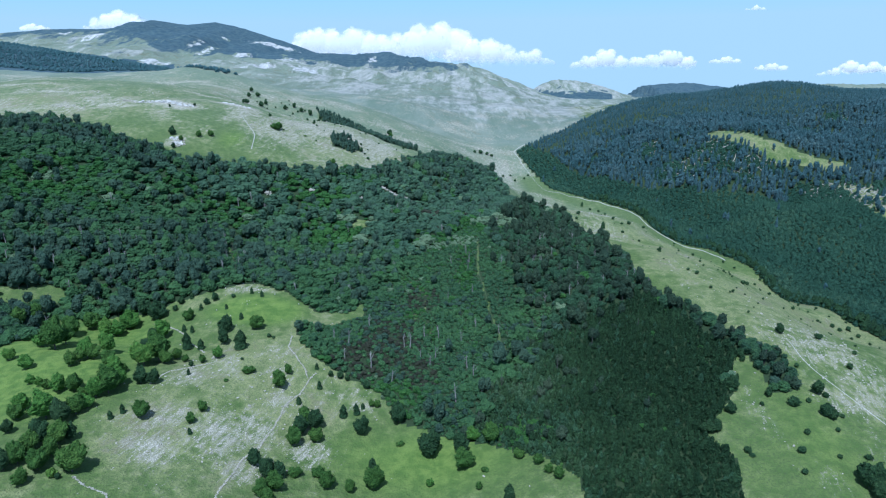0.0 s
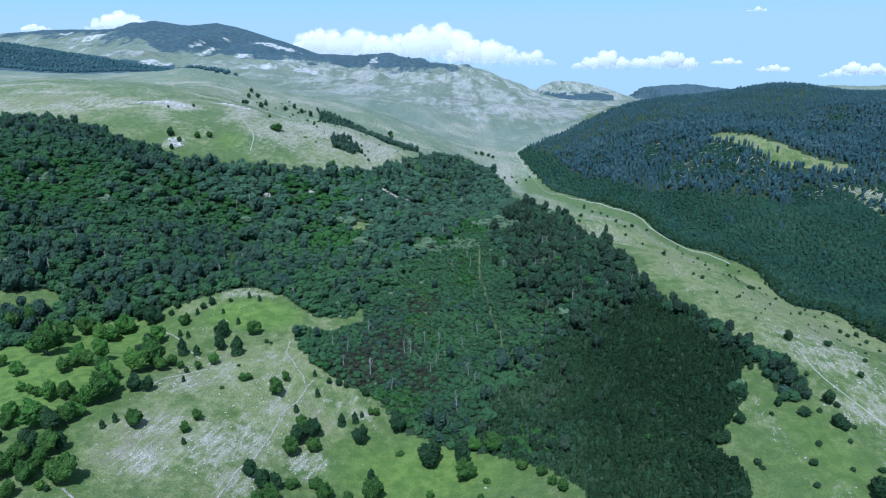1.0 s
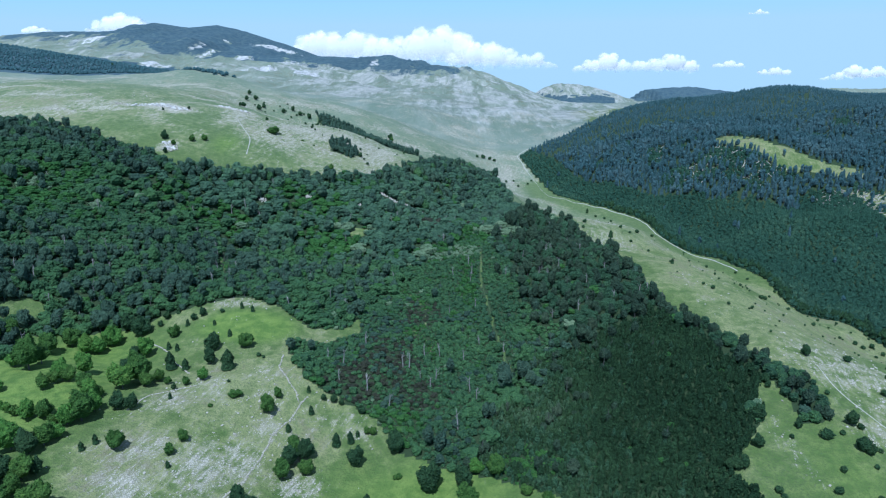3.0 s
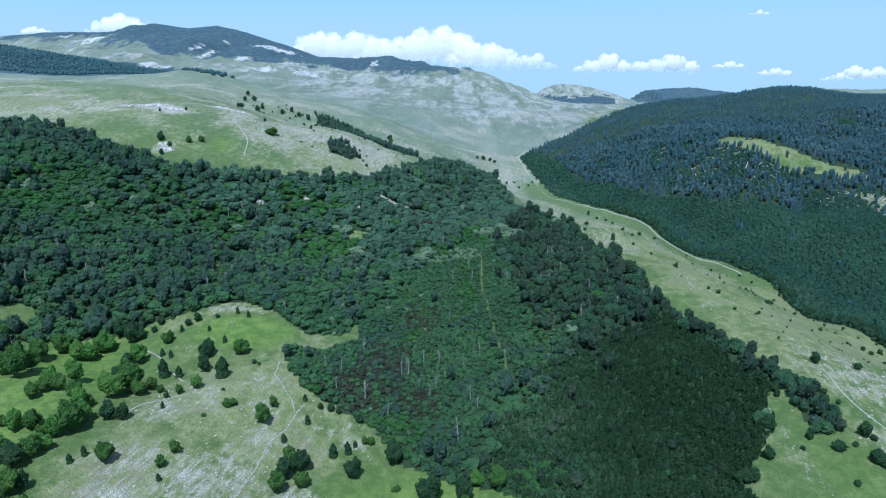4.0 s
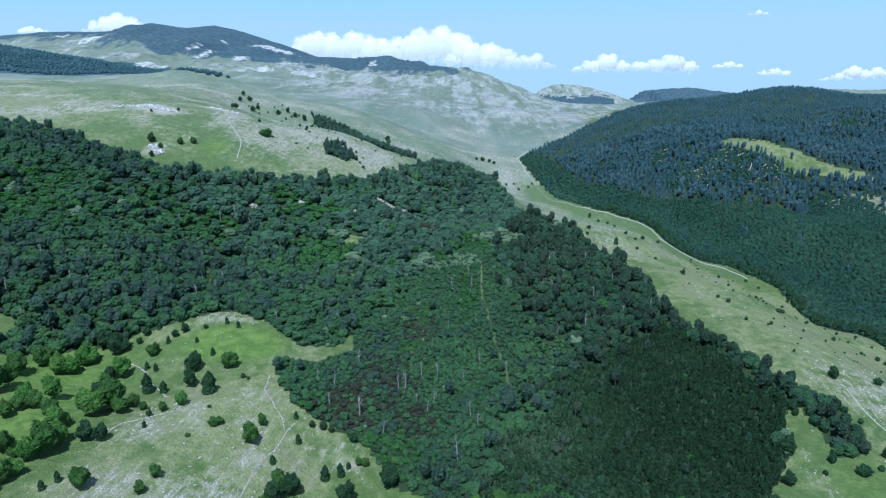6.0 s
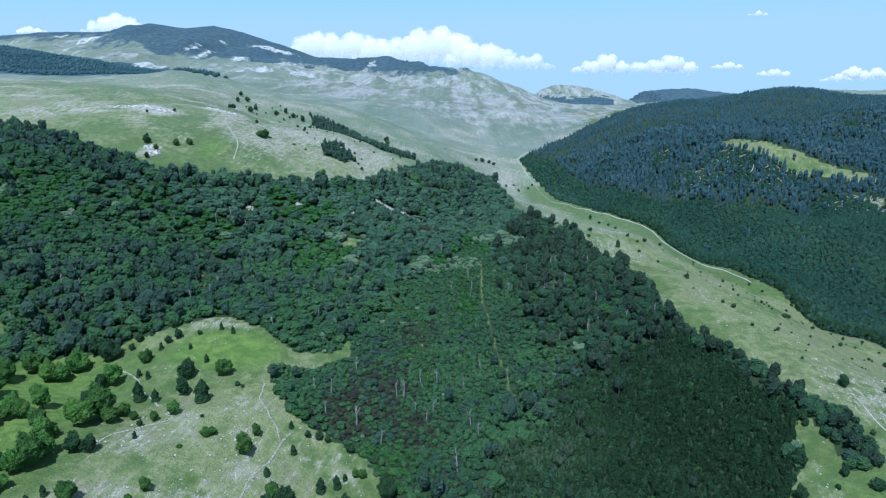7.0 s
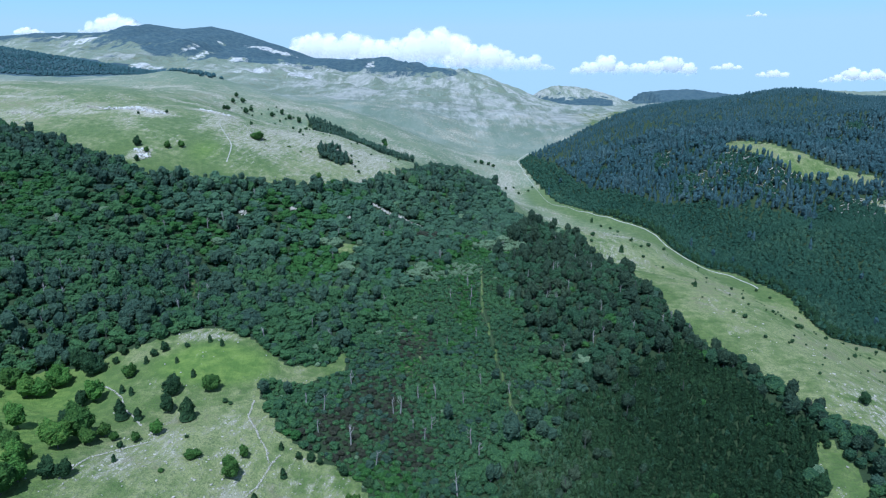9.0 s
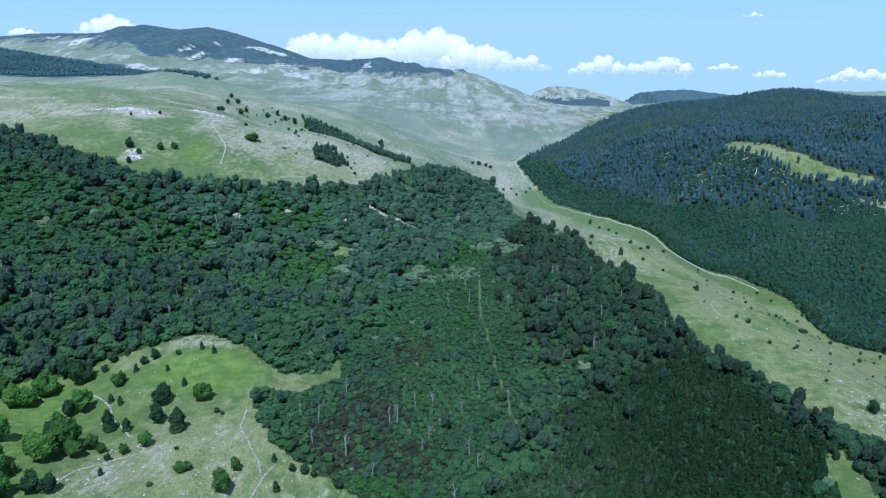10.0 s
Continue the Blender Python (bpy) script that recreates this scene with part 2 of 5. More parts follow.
FAR_RELIEF = [
    (0.133, 6.941, 0.05, -7.5), (-0.067, 6.941, 0.05, -5.5), (0.1, 6.992, 0.05, -17.6), (0.433, 6.992, 0.05, -23.5), (0.267, 6.992, 0.05, 4.5),
    (0.5, 7.043, 0.05, 12.1), (-0.267, 7.093, 0.05, 17.7), (0.7, 7.093, 0.08, 20.7), (-0.733, 7.093, 0.08, 23.9), (-0.1, 7.093, 0.05, 12.2),
    (-0.333, 7.093, 0.05, 6), (-0.433, 7.093, 0.05, -4.1), (0.233, 7.144, 0.05, 12.8), (0.067, 7.195, 0.13, -69.3), (-0.567, 7.195, 0.05, 8.6),
    (-0.033, 7.245, 0.05, 23.7), (-0.367, 7.245, 0.08, 19.1), (0.267, 7.245, 0.05, 11.9), (0.433, 7.245, 0.05, 13.1), (-0.633, 7.347, 0.13, 40.2),
    (0.433, 7.347, 0.05, 18.2), (0.167, 7.347, 0.05, -13.6), (0.267, 7.448, 0.05, -21.4), (0.1, 7.499, 0.08, -56.6), (-0.133, 7.499, 0.08, -21.1),
    (-0.4, 7.499, 0.08, 13.4),
]
SKYLINE = [(-4600, 395), (-3000, 480), (-2830, 492), (-2480, 535), (-2110, 533), (-1960, 545), (-1810, 588), (-1600, 557), (-1420, 573), (-1240, 536), (-1020, 465),
           (-800, 390), (-520, 375), (-300, 375), (-85, 335), (130, 312), (270, 280), (400, 205), (540, 140), (680, 100), (900, 60), (1400, 40), (5000, 40)]

FAR_TOPS = [(480, 60), (560, 90), (617, 130), (693, 179), (789, 212), (887, 205), (1004, 189), (1080, 170), (1162, 147), (1263, 109), (1385, 105), (1397, 168), (1492, 177),
            (1560, 180), (1685, 187), (1760, 182), (1843, 168), (2000, 150), (2400, 160), (2700, 178), (2950, 170), (3100, 178), (3800, 170), (5000, 150)]


def bump(x, y, cx, cy, rx, ry, h):
    return h * np.exp(-((x - cx) / rx) ** 2 - ((y - cy) / ry) ** 2)


def wave(x, y, size, seed):
    """Smooth random relief between about -1 and 1: a sum of turned sines."""
    rng, out = np.random.RandomState(seed), 0
    for k in range(9):
        a, ph, f = rng.uniform(0, 6.28), rng.uniform(0, 6.28), rng.uniform(0.6, 1.7) * 6.28 / size
        bend = 0.9 * np.sin((x * np.sin(a) - y * np.cos(a)) * f * 0.37 + ph * 2)
        out = out + np.sin((x * np.cos(a) + y * np.sin(a)) * f + ph + bend)
    return out / 4.2


def near_z(x, y):
    yc = np.clip(y, -120, 1650)
    u, v = x / (250 + yc), np.log(250 + yc)
    u = np.clip(u, -1.1, 1.1)
    z = BASE[0] + BASE[1] * u + BASE[2] * v
    for cu, cv, s, h in NEAR_RELIEF + MIDDLE_RELIEF + FAR_RELIEF:
        z = z + h * np.exp(-((u - cu) ** 2 + (v - cv) ** 2) / (2 * s * s))
    return z


def ground_z(x, y):
    """Height of the ground: the near hills, the mountain range behind them and the far tops."""
    x, y = np.asarray(x, float), np.asarray(y, float)
    near = near_z(x, y)
    ridge_y = 4000 - 0.35 * np.maximum(0, x + 300)
    sx = np.array([p[0] for p in SKYLINE]) * 0.955
    top = 8 + 0.96 * np.interp(x, sx, np.array([p[1] for p in SKYLINE])) - 10
    foot_y = 1150 + 250 * np.clip(-x / 800, 0, 1.5)
    s = np.clip((y - foot_y) / (ridge_y - foot_y), 0, 1.6)
    rise = np.where(s < 1, 0.35 * s + 0.65 * s * s * (1.6 - 0.6 * s), 1 - 0.5 * (s - 1))
    rough = np.clip(s * 3, 0, 1) * np.clip((1.02 - s) * 6, 0.1, 1) * np.clip((top - 100) / 200, 0.1, 1)
    far = near + (top - near) * rise + rough * (20 * wave(x, y * 0.45, 520, 3) + 11 * wave(x, y * 0.6, 230, 4) + 6 * wave(x, y * 0.8, 95, 5)
                                                + np.clip((x + 700) / 300, 0, 1) * (10 - 26 * np.abs(wave(x + 0.25 * y, y * 0.3, 360, 6))))
    z = np.where(s > 0, far, near)
    # wooded spur before the mountain, then far tops behind the pass
    spur = 232 + 0.155 * np.maximum(-700 - x, -400)
    z = np.maximum(z, spur * np.exp(-((y - 1700) / 700) ** 2) * np.clip((-x - 500) / 200, 0, 1))
    z = z - bump(x, y, 520, 1800, 260, 350, 38)
    # the pass
    z = z - np.exp(-((y - 2500) / 750) ** 4) * (40 * np.exp(-((x - 400) / 130) ** 2) + 22 * np.exp(-((x - 600) / 130) ** 2))
    tops = np.interp(x, [p[0] for p in FAR_TOPS], [p[1] for p in FAR_TOPS]) + 5 * wave(x, y, 120, 9) + 3 * wave(x, y, 45, 10)
    z = np.where(y > 3900, np.maximum(z, tops - ((y - 4520) / 400) ** 2 * 70), z)
    return z + 0.5 * wave(x, y, 31, 7) + 1.2 * wave(x, y, 90, 8)


def inside(x, y, poly):
    """Whether points lie in a polygon of the plan."""
    x, y, odd = np.asarray(x, float), np.asarray(y, float), np.zeros(np.shape(x), bool)
    px, py = np.array(poly, float).T
    for x0, y0, x1, y1 in zip(px, py, np.roll(px, -1), np.roll(py, -1)):
        if y0 != y1:
            odd ^= ((y0 > y) != (y1 > y)) & (x < (x1 - x0) * (y - y0) / (y1 - y0) + x0)
    return odd


def among(x, y, spots, grow=1.0):
    """Nearness to the heart of any of the spots, 1 within, 0 outside."""
    out = np.zeros_like(x)
    for cx, cy, rx, ry in spots:
        out = np.maximum(out, np.clip(1.5 - np.hypot((x - cx) / (rx * grow), (y - cy) / (ry * grow)), 0, 1))
    return out


def off_line(x, y, line):
    """Distance to a line of the plan."""
    d = np.full(np.shape(x), 1e9)
    for (x0, y0), (x1, y1) in zip(line, line[1:]):
        t = np.clip(((x - x0) * (x1 - x0) + (y - y0) * (y1 - y0)) / ((x1 - x0) ** 2 + (y1 - y0) ** 2), 0, 1)
        d = np.minimum(d, np.hypot(x - x0 - t * (x1 - x0), y - y0 - t * (y1 - y0)))
    return d


# Outlines in the plan
MAIN_WOOD = [(-500, 560), (-387, 517), (-346, 509), (-310, 506), (-268, 493), (-230, 473), (-194, 455), (-167, 467), (-142, 481), (-114, 490), (-87, 507), (-63, 533),
             (-46, 567), (-18, 617), (11, 699), (32, 678), (54, 681), (68, 547), (81, 505), (100, 481), (98, 400), (105, 349), (101, 312), (108, 290), (115, 268),
             (118, 239), (132, 228), (129, 215), (124, 201), (117, 203), (118, 220), (116, 229), (107, 217), (103, 204), (90, 189), (86, 184), (91, 173), (88, 163),
             (76, 120), (41, 130), (44, 176), (34, 188), (23, 197), (15, 202), (3, 207), (-14, 215)]
WOOD_FOOT = [(-14, 215), (-26, 233), (-43, 242), (-54, 248), (-64, 264), (-69, 279), (-52, 282), (-38, 297), (-42, 311), (-46, 298), (-62, 291), (-72, 300), (-84, 309),
             (-95, 315), (-104, 315), (-115, 304), (-131, 300), (-139, 293), (-159, 291), (-177, 285), (-178, 257), (-188, 250), (-230, 234), (-500, 300)]
WOOD = MAIN_WOOD + WOOD_FOOT
ROAD_LINE = [(128, 975), (114, 945), (103, 918), (111, 868), (116, 848), (121, 812), (128, 773), (147, 748), (158, 735), (169, 712), (184, 680), (195, 655), (197, 620),
             (192, 570), (197, 545), (205, 533), (218, 520), (220, 490), (221, 470)]
HILL_FOOT = [(110, 912), (120, 868), (128, 840), (133, 812), (140, 783), (152, 757), (163, 741), (175, 716), (190, 684), (202, 655), (204, 620), (200, 572), (204, 550), (214, 538),
             (228, 522), (231, 490), (236, 460), (237, 425), (237, 388), (239, 340), (246, 280), (256, 200)]
HILL_FOOT = [(px - 3.5, py) for px, py in HILL_FOOT]
HILL_WOOD = HILL_FOOT + [(500, 150), (1700, 900), (1900, 2400), (900, 2400), (500, 1450), (342, 1234), (236, 1129), (163, 1037)]
CLEARING = [(324, 800), (347, 804), (350, 752), (358, 737), (366, 726), (388, 721), (400, 715), (419, 711), (449, 708), (452, 693), (438, 690), (408, 690), (398, 697), (371, 690),
            (357, 696), (345, 708), (334, 722), (323, 764)]
SCREE_GAP = [(416, 675), (442, 649), (433, 609), (398, 532), (397, 584), (415, 641)]
PINE_BELT = [(-157, 812), (-128, 801), (-84, 760), (-40, 700), (-24, 655), (-38, 650), (-72, 680), (-107, 720), (-149, 785)]
SMALL_BELT = [(-101, 583), (-85, 593), (-72, 575), (-78, 558), (-95, 558)]

HEATH = [(-1596, 3184), (-1899, 3420), (-2323, 3640), (-2600, 3900), (-2600, 4100), (-600, 4200), (60, 3900), (48, 3056), (18, 2510), (-134, 2530), (-270, 2650), (-481, 3086), (-557, 2980),
         (-708, 3165), (-839, 3257), (-774, 2771), (-800, 2640), (-900, 2700), (-1015, 2889), (-1058, 2839), (-1144, 3014), (-1332, 3196), (-1287, 2963), (-1148, 2799),
         (-1083, 2620), (-1146, 2560), (-1460, 2954)]
SCREES = [(-1666, 3191, 54, 47), (-1980, 3482, 24, 34), (-963, 3636, 68, 60), (-861, 3652, 62, 60), (-890, 2963, 25, 110), (-1045, 2921, 9, 180), (-1120, 3053, 8, 115),
          (-1140, 3475, 12, 50), (-699, 3005, 60, 110), (-1025, 2342, 40, 76), (-458, 2673, 16, 180), (-369, 3538, 12, 100), (-466, 2245, 45, 70), (-585, 2118, 40, 60)]
TALL_RIDGE = [(37, 464), (72, 542), (101, 488), (109, 349), (112, 293), (121, 242), (132, 212), (119, 196), (115, 212), (99, 230), (82, 246), (70, 275), (49, 293), (37, 342)]
TALL_CREST = [(-500, 560), (-371, 518), (-275, 496), (-195, 456), (-142, 483), (-83, 513), (-42, 578), (11, 699), (59, 669), (28, 560), (-39, 535), (-94, 480), (-152, 456),
              (-202, 432), (-266, 460), (-314, 470), (-500, 500)]
TALL_LEFT = [(-272, 366), (-218, 361), (-162, 368), (-115, 417), (-89, 368), (-86, 332), (-107, 327), (-135, 293), (-168, 285), (-190, 243), (-260, 241)]
FINE_WOOD = [(43, 271), (59, 283), (76, 291), (93, 288), (106, 278), (109, 260), (113, 242), (115, 229), (114, 224), (109, 212), (90, 178), (88, 120), (43, 140), (22, 191), (3, 204)]
SMOOTH_WOOD = [(-66, 285), (-40, 330), (-15, 400), (20, 440), (36, 400), (36, 345), (48, 293), (58, 280), (25, 271), (3, 204), (-14, 215), (-43, 242), (-69, 270)]
# the windthrown part of the hill wood
WINDTHROW = [(262, 808, 10, 16), (252, 788, 8, 14), (268, 734, 12, 14), (286, 712, 14, 10), (306, 742, 16, 16), (322, 716, 16, 12), (340, 690, 12, 8), (310, 694, 12, 9),
             (480, 846, 14, 16), (526, 869, 14, 16), (360, 687, 12, 7), (325, 676, 9, 7), (405, 625, 30, 40)]
# where the pine stands end and the low thicket begins, as seen from the spur
STAND_FOOT = [(60, 1100), (146, 905), (160, 860), (179, 796), (221, 724), (242, 697), (281, 670), (302, 668), (306, 654), (342, 646), (383, 666), (424, 647), (520, 640), (800, 640)]
# within the wood: russet brush, pale young growth, bare rock, narrow lanes
RUSSET = [(-24, 273, 13, 20), (-5, 464, 15, 25), (-35, 253, 10, 13), (-10, 250, 10, 10), (-12, 325, 9, 14)]
YOUNG = [(-252, 406, 33, 31), (-75, 505, 18, 10), (-56, 429, 9, 9), (-93, 460, 25, 17), (-12, 408, 17, 12), (23, 439, 18, 20), (-212, 390, 14, 12), (-73, 416, 20, 30),
         (-174, 427, 19, 10), (14, 365, 6, 33), (-140, 425, 15, 12), (-20, 230, 12, 10), (28, 205, 9, 8)]
OUTCROPS = [(-24, 511, 13, 4.5), (-38, 508, 5, 3), (3, 492, 4, 4), (-47, 508, 3, 2.5), (-97, 465, 2.2, 2.2), (-125, 450, 2.2, 2.2), (-60, 470, 2, 2)]
# bare grassy humps and glades in the wood
HUMP = [(-56, 431, 6, 4), (-60, 428, 4, 3), (-206, 291, 11, 5), (-194, 298, 8, 5), (-178, 277, 9, 4)]
LANE = [(23, 400), (21, 367), (23, 334), (25, 305), (27, 282), (29, 266)]
GREEN_LANES = [[(-23, 359), (-16, 349), (-8, 331), (-10, 308), (-17, 303), (-11, 299), (-6, 295), (-5, 283)], [(-138, 406), (-130, 395), (-130, 375), (-118, 344)]]
PALE = [(-253, 407, 8, 4), (-212, 396, 5, 4), (-56, 431, 12, 5), (-12, 409, 7, 5), (14, 407, 9, 5), (35, 440, 14, 10), (2, 400, 20, 5), (-54, 410, 7, 5)]
# clumps of taller trees in the coppice
CLUMPS = [(26, 280, 8, 8), (42, 263, 11, 9), (51, 241, 7, 8), (27, 237, 6, 6), (45, 227, 8, 6), (61, 224, 4, 5), (75, 205, 2.5, 2.5), (49, 294, 12, 10), (72, 268, 12, 10), (20, 300, 6, 8),
          (14, 212, 8, 5), (33, 196, 8, 4), (-5, 216, 6, 4)]

# Patches of bare limestone: place, half widths, amount
BARE_NEAR = [(-100, 306, 12, 4, 0.85), (-98, 223, 9, 10, 0.8), (-93, 180, 11, 9, 0.9), (-76, 193, 14, 17, 0.85), (-67, 201, 12, 14, 0.8), (-46, 195, 9, 7, 1.0), (-41, 229, 16, 6, 0.6), (-94, 198, 9, 12, 0.7),
             (-63, 180, 9, 9, 0.8), (-101, 317, 12, 8, 0.7), (-32, 224, 8, 5, 0.7), (-75, 225, 25, 25, 0.35), (-90, 205, 25, 25, 0.3)]
BARE_FAR = [(152, 238, 22, 28, 0.72), (160, 212, 20, 18, 0.68), (140, 198, 13, 8, 0.70), (115, 160, 4, 8, 0.65), (108, 195, 3.5, 24, 0.6), (139, 174, 8, 14, 0.5), (-233, 567, 20, 12, 1.5),
            (-182, 590, 14, 40, 1.0), (-140, 552, 34, 45, 0.85), (-120, 600, 30, 40, 0.7), (-202, 483, 6, 12, 1.1), (45, 746, 30, 50, 0.85), (80, 825, 22, 60, 1.0), (120, 470, 22, 50, 0.65)]


BARE_MEADOW = [(-236, 568, 24, 8, 1.3), (-192, 608, 22, 10, 1.25), (-120, 592, 44, 34, 0.95), (-150, 650, 40, 30, 0.8), (-310, 546, 30, 4, 1.0), (-272, 567, 14, 5, 1.0), (-386, 720, 120, 14, 0.9),
               (-281, 556, 36, 6, 1.0), (-355, 602, 45, 7, 1.0), (-324, 829, 60, 14, 0.95), (-420, 640, 60, 7, 0.9), (-230, 640, 40, 8, 0.8), (-180, 700, 40, 12, 0.8), (-90, 640, 30, 20, 0.7),
               (-40, 780, 40, 25, 0.8), (-280, 720, 60, 9, 0.8), (-150, 880, 60, 20, 0.8), (20, 900, 40, 30, 0.7), (-480, 900, 90, 14, 0.9)]


def ground_masks(x, y, z):
    """How dry, rocky, wooded or heathy the ground is at each place."""
    lane = np.clip(off_line(x, y, LANE) / 1.6, 0.4, 1)
    w1, w2, w3 = wave(x, y, 60, 11), wave(x, y, 23, 12), wave(x, y, 260, 13)
    wood = (inside(x, y, WOOD) | (inside(x, y, HILL_WOOD) & ~inside(x, y, CLEARING) & ~inside(x, y, SCREE_GAP)) | inside(x, y, PINE_BELT) | inside(x, y, SMALL_BELT)).astype(float)
    wood = wood * np.where(inside(x, y, WOOD), lane * np.clip(np.minimum(off_line(x, y, GREEN_LANES[0]), off_line(x, y, GREEN_LANES[1])) / 1.5, 0.35, 1) * (1 - 0.6 * among(x, y, OUTCROPS)) * (1 - np.clip(1.6 * among(x + 3 * wave(x, y, 9, 93), y, HUMP), 0, 1)), 1)
    rock = np.zeros_like(x)
    for cx, cy, rx, ry, a in BARE_NEAR + BARE_FAR + BARE_MEADOW:
        d = ((x - cx) / rx) ** 2 + ((y - cy) / ry) ** 2
        rock = np.maximum(rock, 0.92 * a * np.exp(-d * 0.6))
    far = np.clip((y - 420) / 120, 0, 1) * (x < 260)
    spur_top = np.exp(-((x + 75) / 45) ** 4 - ((y - 226) / 76) ** 4)
    rock = np.maximum(rock, spur_top * (0.36 + 0.22 * w1 + 0.20 * w2))
    rock = np.maximum(rock, far * np.clip(0.40 + 0.24 * w3 + 0.26 * w1, 0, 0.8))
    slope = np.clip((x - 98) / 25, 0, 1) * np.clip((y - 190) / 80, 0.05, 1) * (y < 900)
    rock = np.maximum(rock, slope * (0.22 + 0.15 * w2))
    dry = np.clip(np.maximum.reduce([0.95 * rock, 0.75 * slope * np.where(x < 300, 1, 0.85) + 0.2 * w1, far * (0.50 + 0.34 * w3), 0.80 * spur_top + 0.2 * w1, 0.36 + 0.14 * w1 + 0.1 * w2]), 0, 1)
    lawn = 0.8 * np.exp(-(((x + 88) / 24) ** 2 + ((y - 287) / 15) ** 2) ** 2) + 0.7 * np.exp(-((x + 5) / 40) ** 2 - ((y - 195) / 20) ** 2) + 1.3 * np.exp(-((x + 156) / 34) ** 2 - ((y - 238) / 52) ** 2)
    lawn = lawn + 0.4 * np.exp(-((x - 120) / 15) ** 2 - ((y - 180) / 28) ** 2)
    lawn = lawn + 0.55 * np.exp(-((x + 168) / 12) ** 2 - ((y - 512) / 24) ** 2)
    dry = np.clip(dry - 0.7 * lawn, 0, 1)
    rock = np.clip(rock - 0.22 * lawn, 0, 1.1)
    valley = np.exp(-(np.maximum(off_line(x, y, ROAD_LINE[5:]) - 12, 0) / 16) ** 2)
    dry, rock = dry * (1 - 0.7 * valley), rock * (1 - 0.85 * valley)
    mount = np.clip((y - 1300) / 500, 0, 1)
    wx, wy = x + 45 * wave(x, y, 170, 25) + 18 * wave(x, y, 60, 26), y + 60 * wave(x, y, 200, 27)
    spur = (x < -420) & (y > 1060) & (y < 2300) & (z > 0.75 * (232 + 0.155 * (-700 - x)))
    soft = np.zeros_like(x)
    for k in range(10):
        a = k * 0.6283
        soft = soft + 0.1 * inside(wx + (60 + 50 * (k % 2)) * math.cos(a), wy + (190 + 170 * (k % 2)) * math.sin(a), HEATH)
    heath = np.maximum(soft, 0.9 * (spur & (x < -0.405 * y)))
    heath = np.maximum(heath, 0.9 * ((x > 480) & (x < 1080) & (y > 3950) & (z < 136 + 14 * w1 + 10 * w2)))
    heath = np.maximum(heath, 0.8 * ((x > 1280) & (y > 3800) & (x < 2400)))
    scree = np.zeros_like(x)
    for cx, cy, rx, ry in SCREES:
        scree = np.maximum(scree, 1.25 * np.exp(-0.7 * (((x + 14 * w1 - cx) / rx) ** 2 + ((y + 60 * w2 - cy) / ry) ** 2)))
    crag = np.clip(0.40 + 0.34 * wave(x, y * 0.4, 330, 23) + 0.2 * wave(x, y, 90, 24) + 0.15 * (x > -500), 0, 1) * np.clip((y - 900) / 500, 0, 1)
    crag = np.where((x > 1300) & (y > 2000), 0.1, np.where((x > 500) & (y > 4000), 0.75, crag))
    crag = crag + 0.22 * np.exp(-((x + 350) / 450) ** 2 - ((y - 2350) / 550) ** 2)
    crag = crag + 0.2 * np.exp(-((x - 120) / 330) ** 2 - ((y - 1650) / 480) ** 2) * (1 - wood)
    rock = rock * (1 - mount)
    rock = np.where((x > 900) & (y > 2500), 0.1, rock)
    return dict(lush=np.clip(lawn, 0, 1), dry=np.clip(dry + 0.7 * mount, 0, 1), rock=rock * (1 - heath) * (1 - 0.8 * wood), wood=wood, heath=heath * (1 - 0.8 * np.clip(scree, 0, 1)), scree=scree, alpine_haze=np.clip((y - 450) / 620, 0, 1) * (1 - 0.7 * valley) * (1 - np.clip(lawn, 0, 0.8)) * ((x < 260) | (y > 1400)) * (1 - wood), crag=crag * (1 - wood))


def mesh_of(name, verts, faces, material, smooth=False, floats=None):
    """A mesh from arrays of places and of equal-sided faces."""
    me = bpy.data.meshes.new(name)
    verts, faces = np.asarray(verts, np.float32), np.asarray(faces, np.int32)
    n = faces.shape[1]
    me.vertices.add(len(verts)), me.loops.add(faces.size), me.polygons.add(len(faces))
    me.vertices.foreach_set("co", verts.ravel())
    me.loops.foreach_set("vertex_index", faces.ravel())
    me.polygons.foreach_set("loop_start", np.arange(0, faces.size, n, dtype=np.int32))
    me.polygons.foreach_set("use_smooth", np.full(len(faces), smooth))
    for key, values in (floats or {}).items():
        me.attributes.new(key, "FLOAT", "POINT").data.foreach_set("value", np.asarray(values, np.float32))
    me.update(calc_edges=True)
    me.materials.append(material)
    return me


def build_ground():
    steps = [-260.0]
    while steps[-1] < 4890:
        y = steps[-1]
        steps.append(y + (12 if y < 110 else max(1.9, 0.0068 * y)))
    ys, us = np.array(steps), np.linspace(-1.0, 1.0, 340)
    yy, uu = np.meshgrid(ys, us, indexing="ij")
    xx = uu * (120 + np.maximum(yy, 0))
    zz = ground_z(xx, yy)
    x, y, z = xx.ravel(), yy.ravel(), zz.ravel()
    rows, cols = len(ys), len(us)
    i = (np.arange(rows - 1)[:, None] * cols + np.arange(cols - 1)).ravel()
    faces = np.stack([i, i + 1, i + cols + 1, i + cols], 1)
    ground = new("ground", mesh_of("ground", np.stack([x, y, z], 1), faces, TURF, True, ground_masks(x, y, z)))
    tagged(ground, "hilly pasture of green and dry turf with bare limestone, rising to mountains", "ground", kind="structure")


build_ground()


# ---- crowns and trees ----
def ico(level):
    bm = bmesh.new()
    bmesh.ops.create_icosphere(bm, subdivisions=level, radius=1)
    v = np.array([p.co[:] for p in bm.verts])
    f = np.array([[p.index for p in q.verts] for q in bm.faces])
    bm.free()
    return v, f


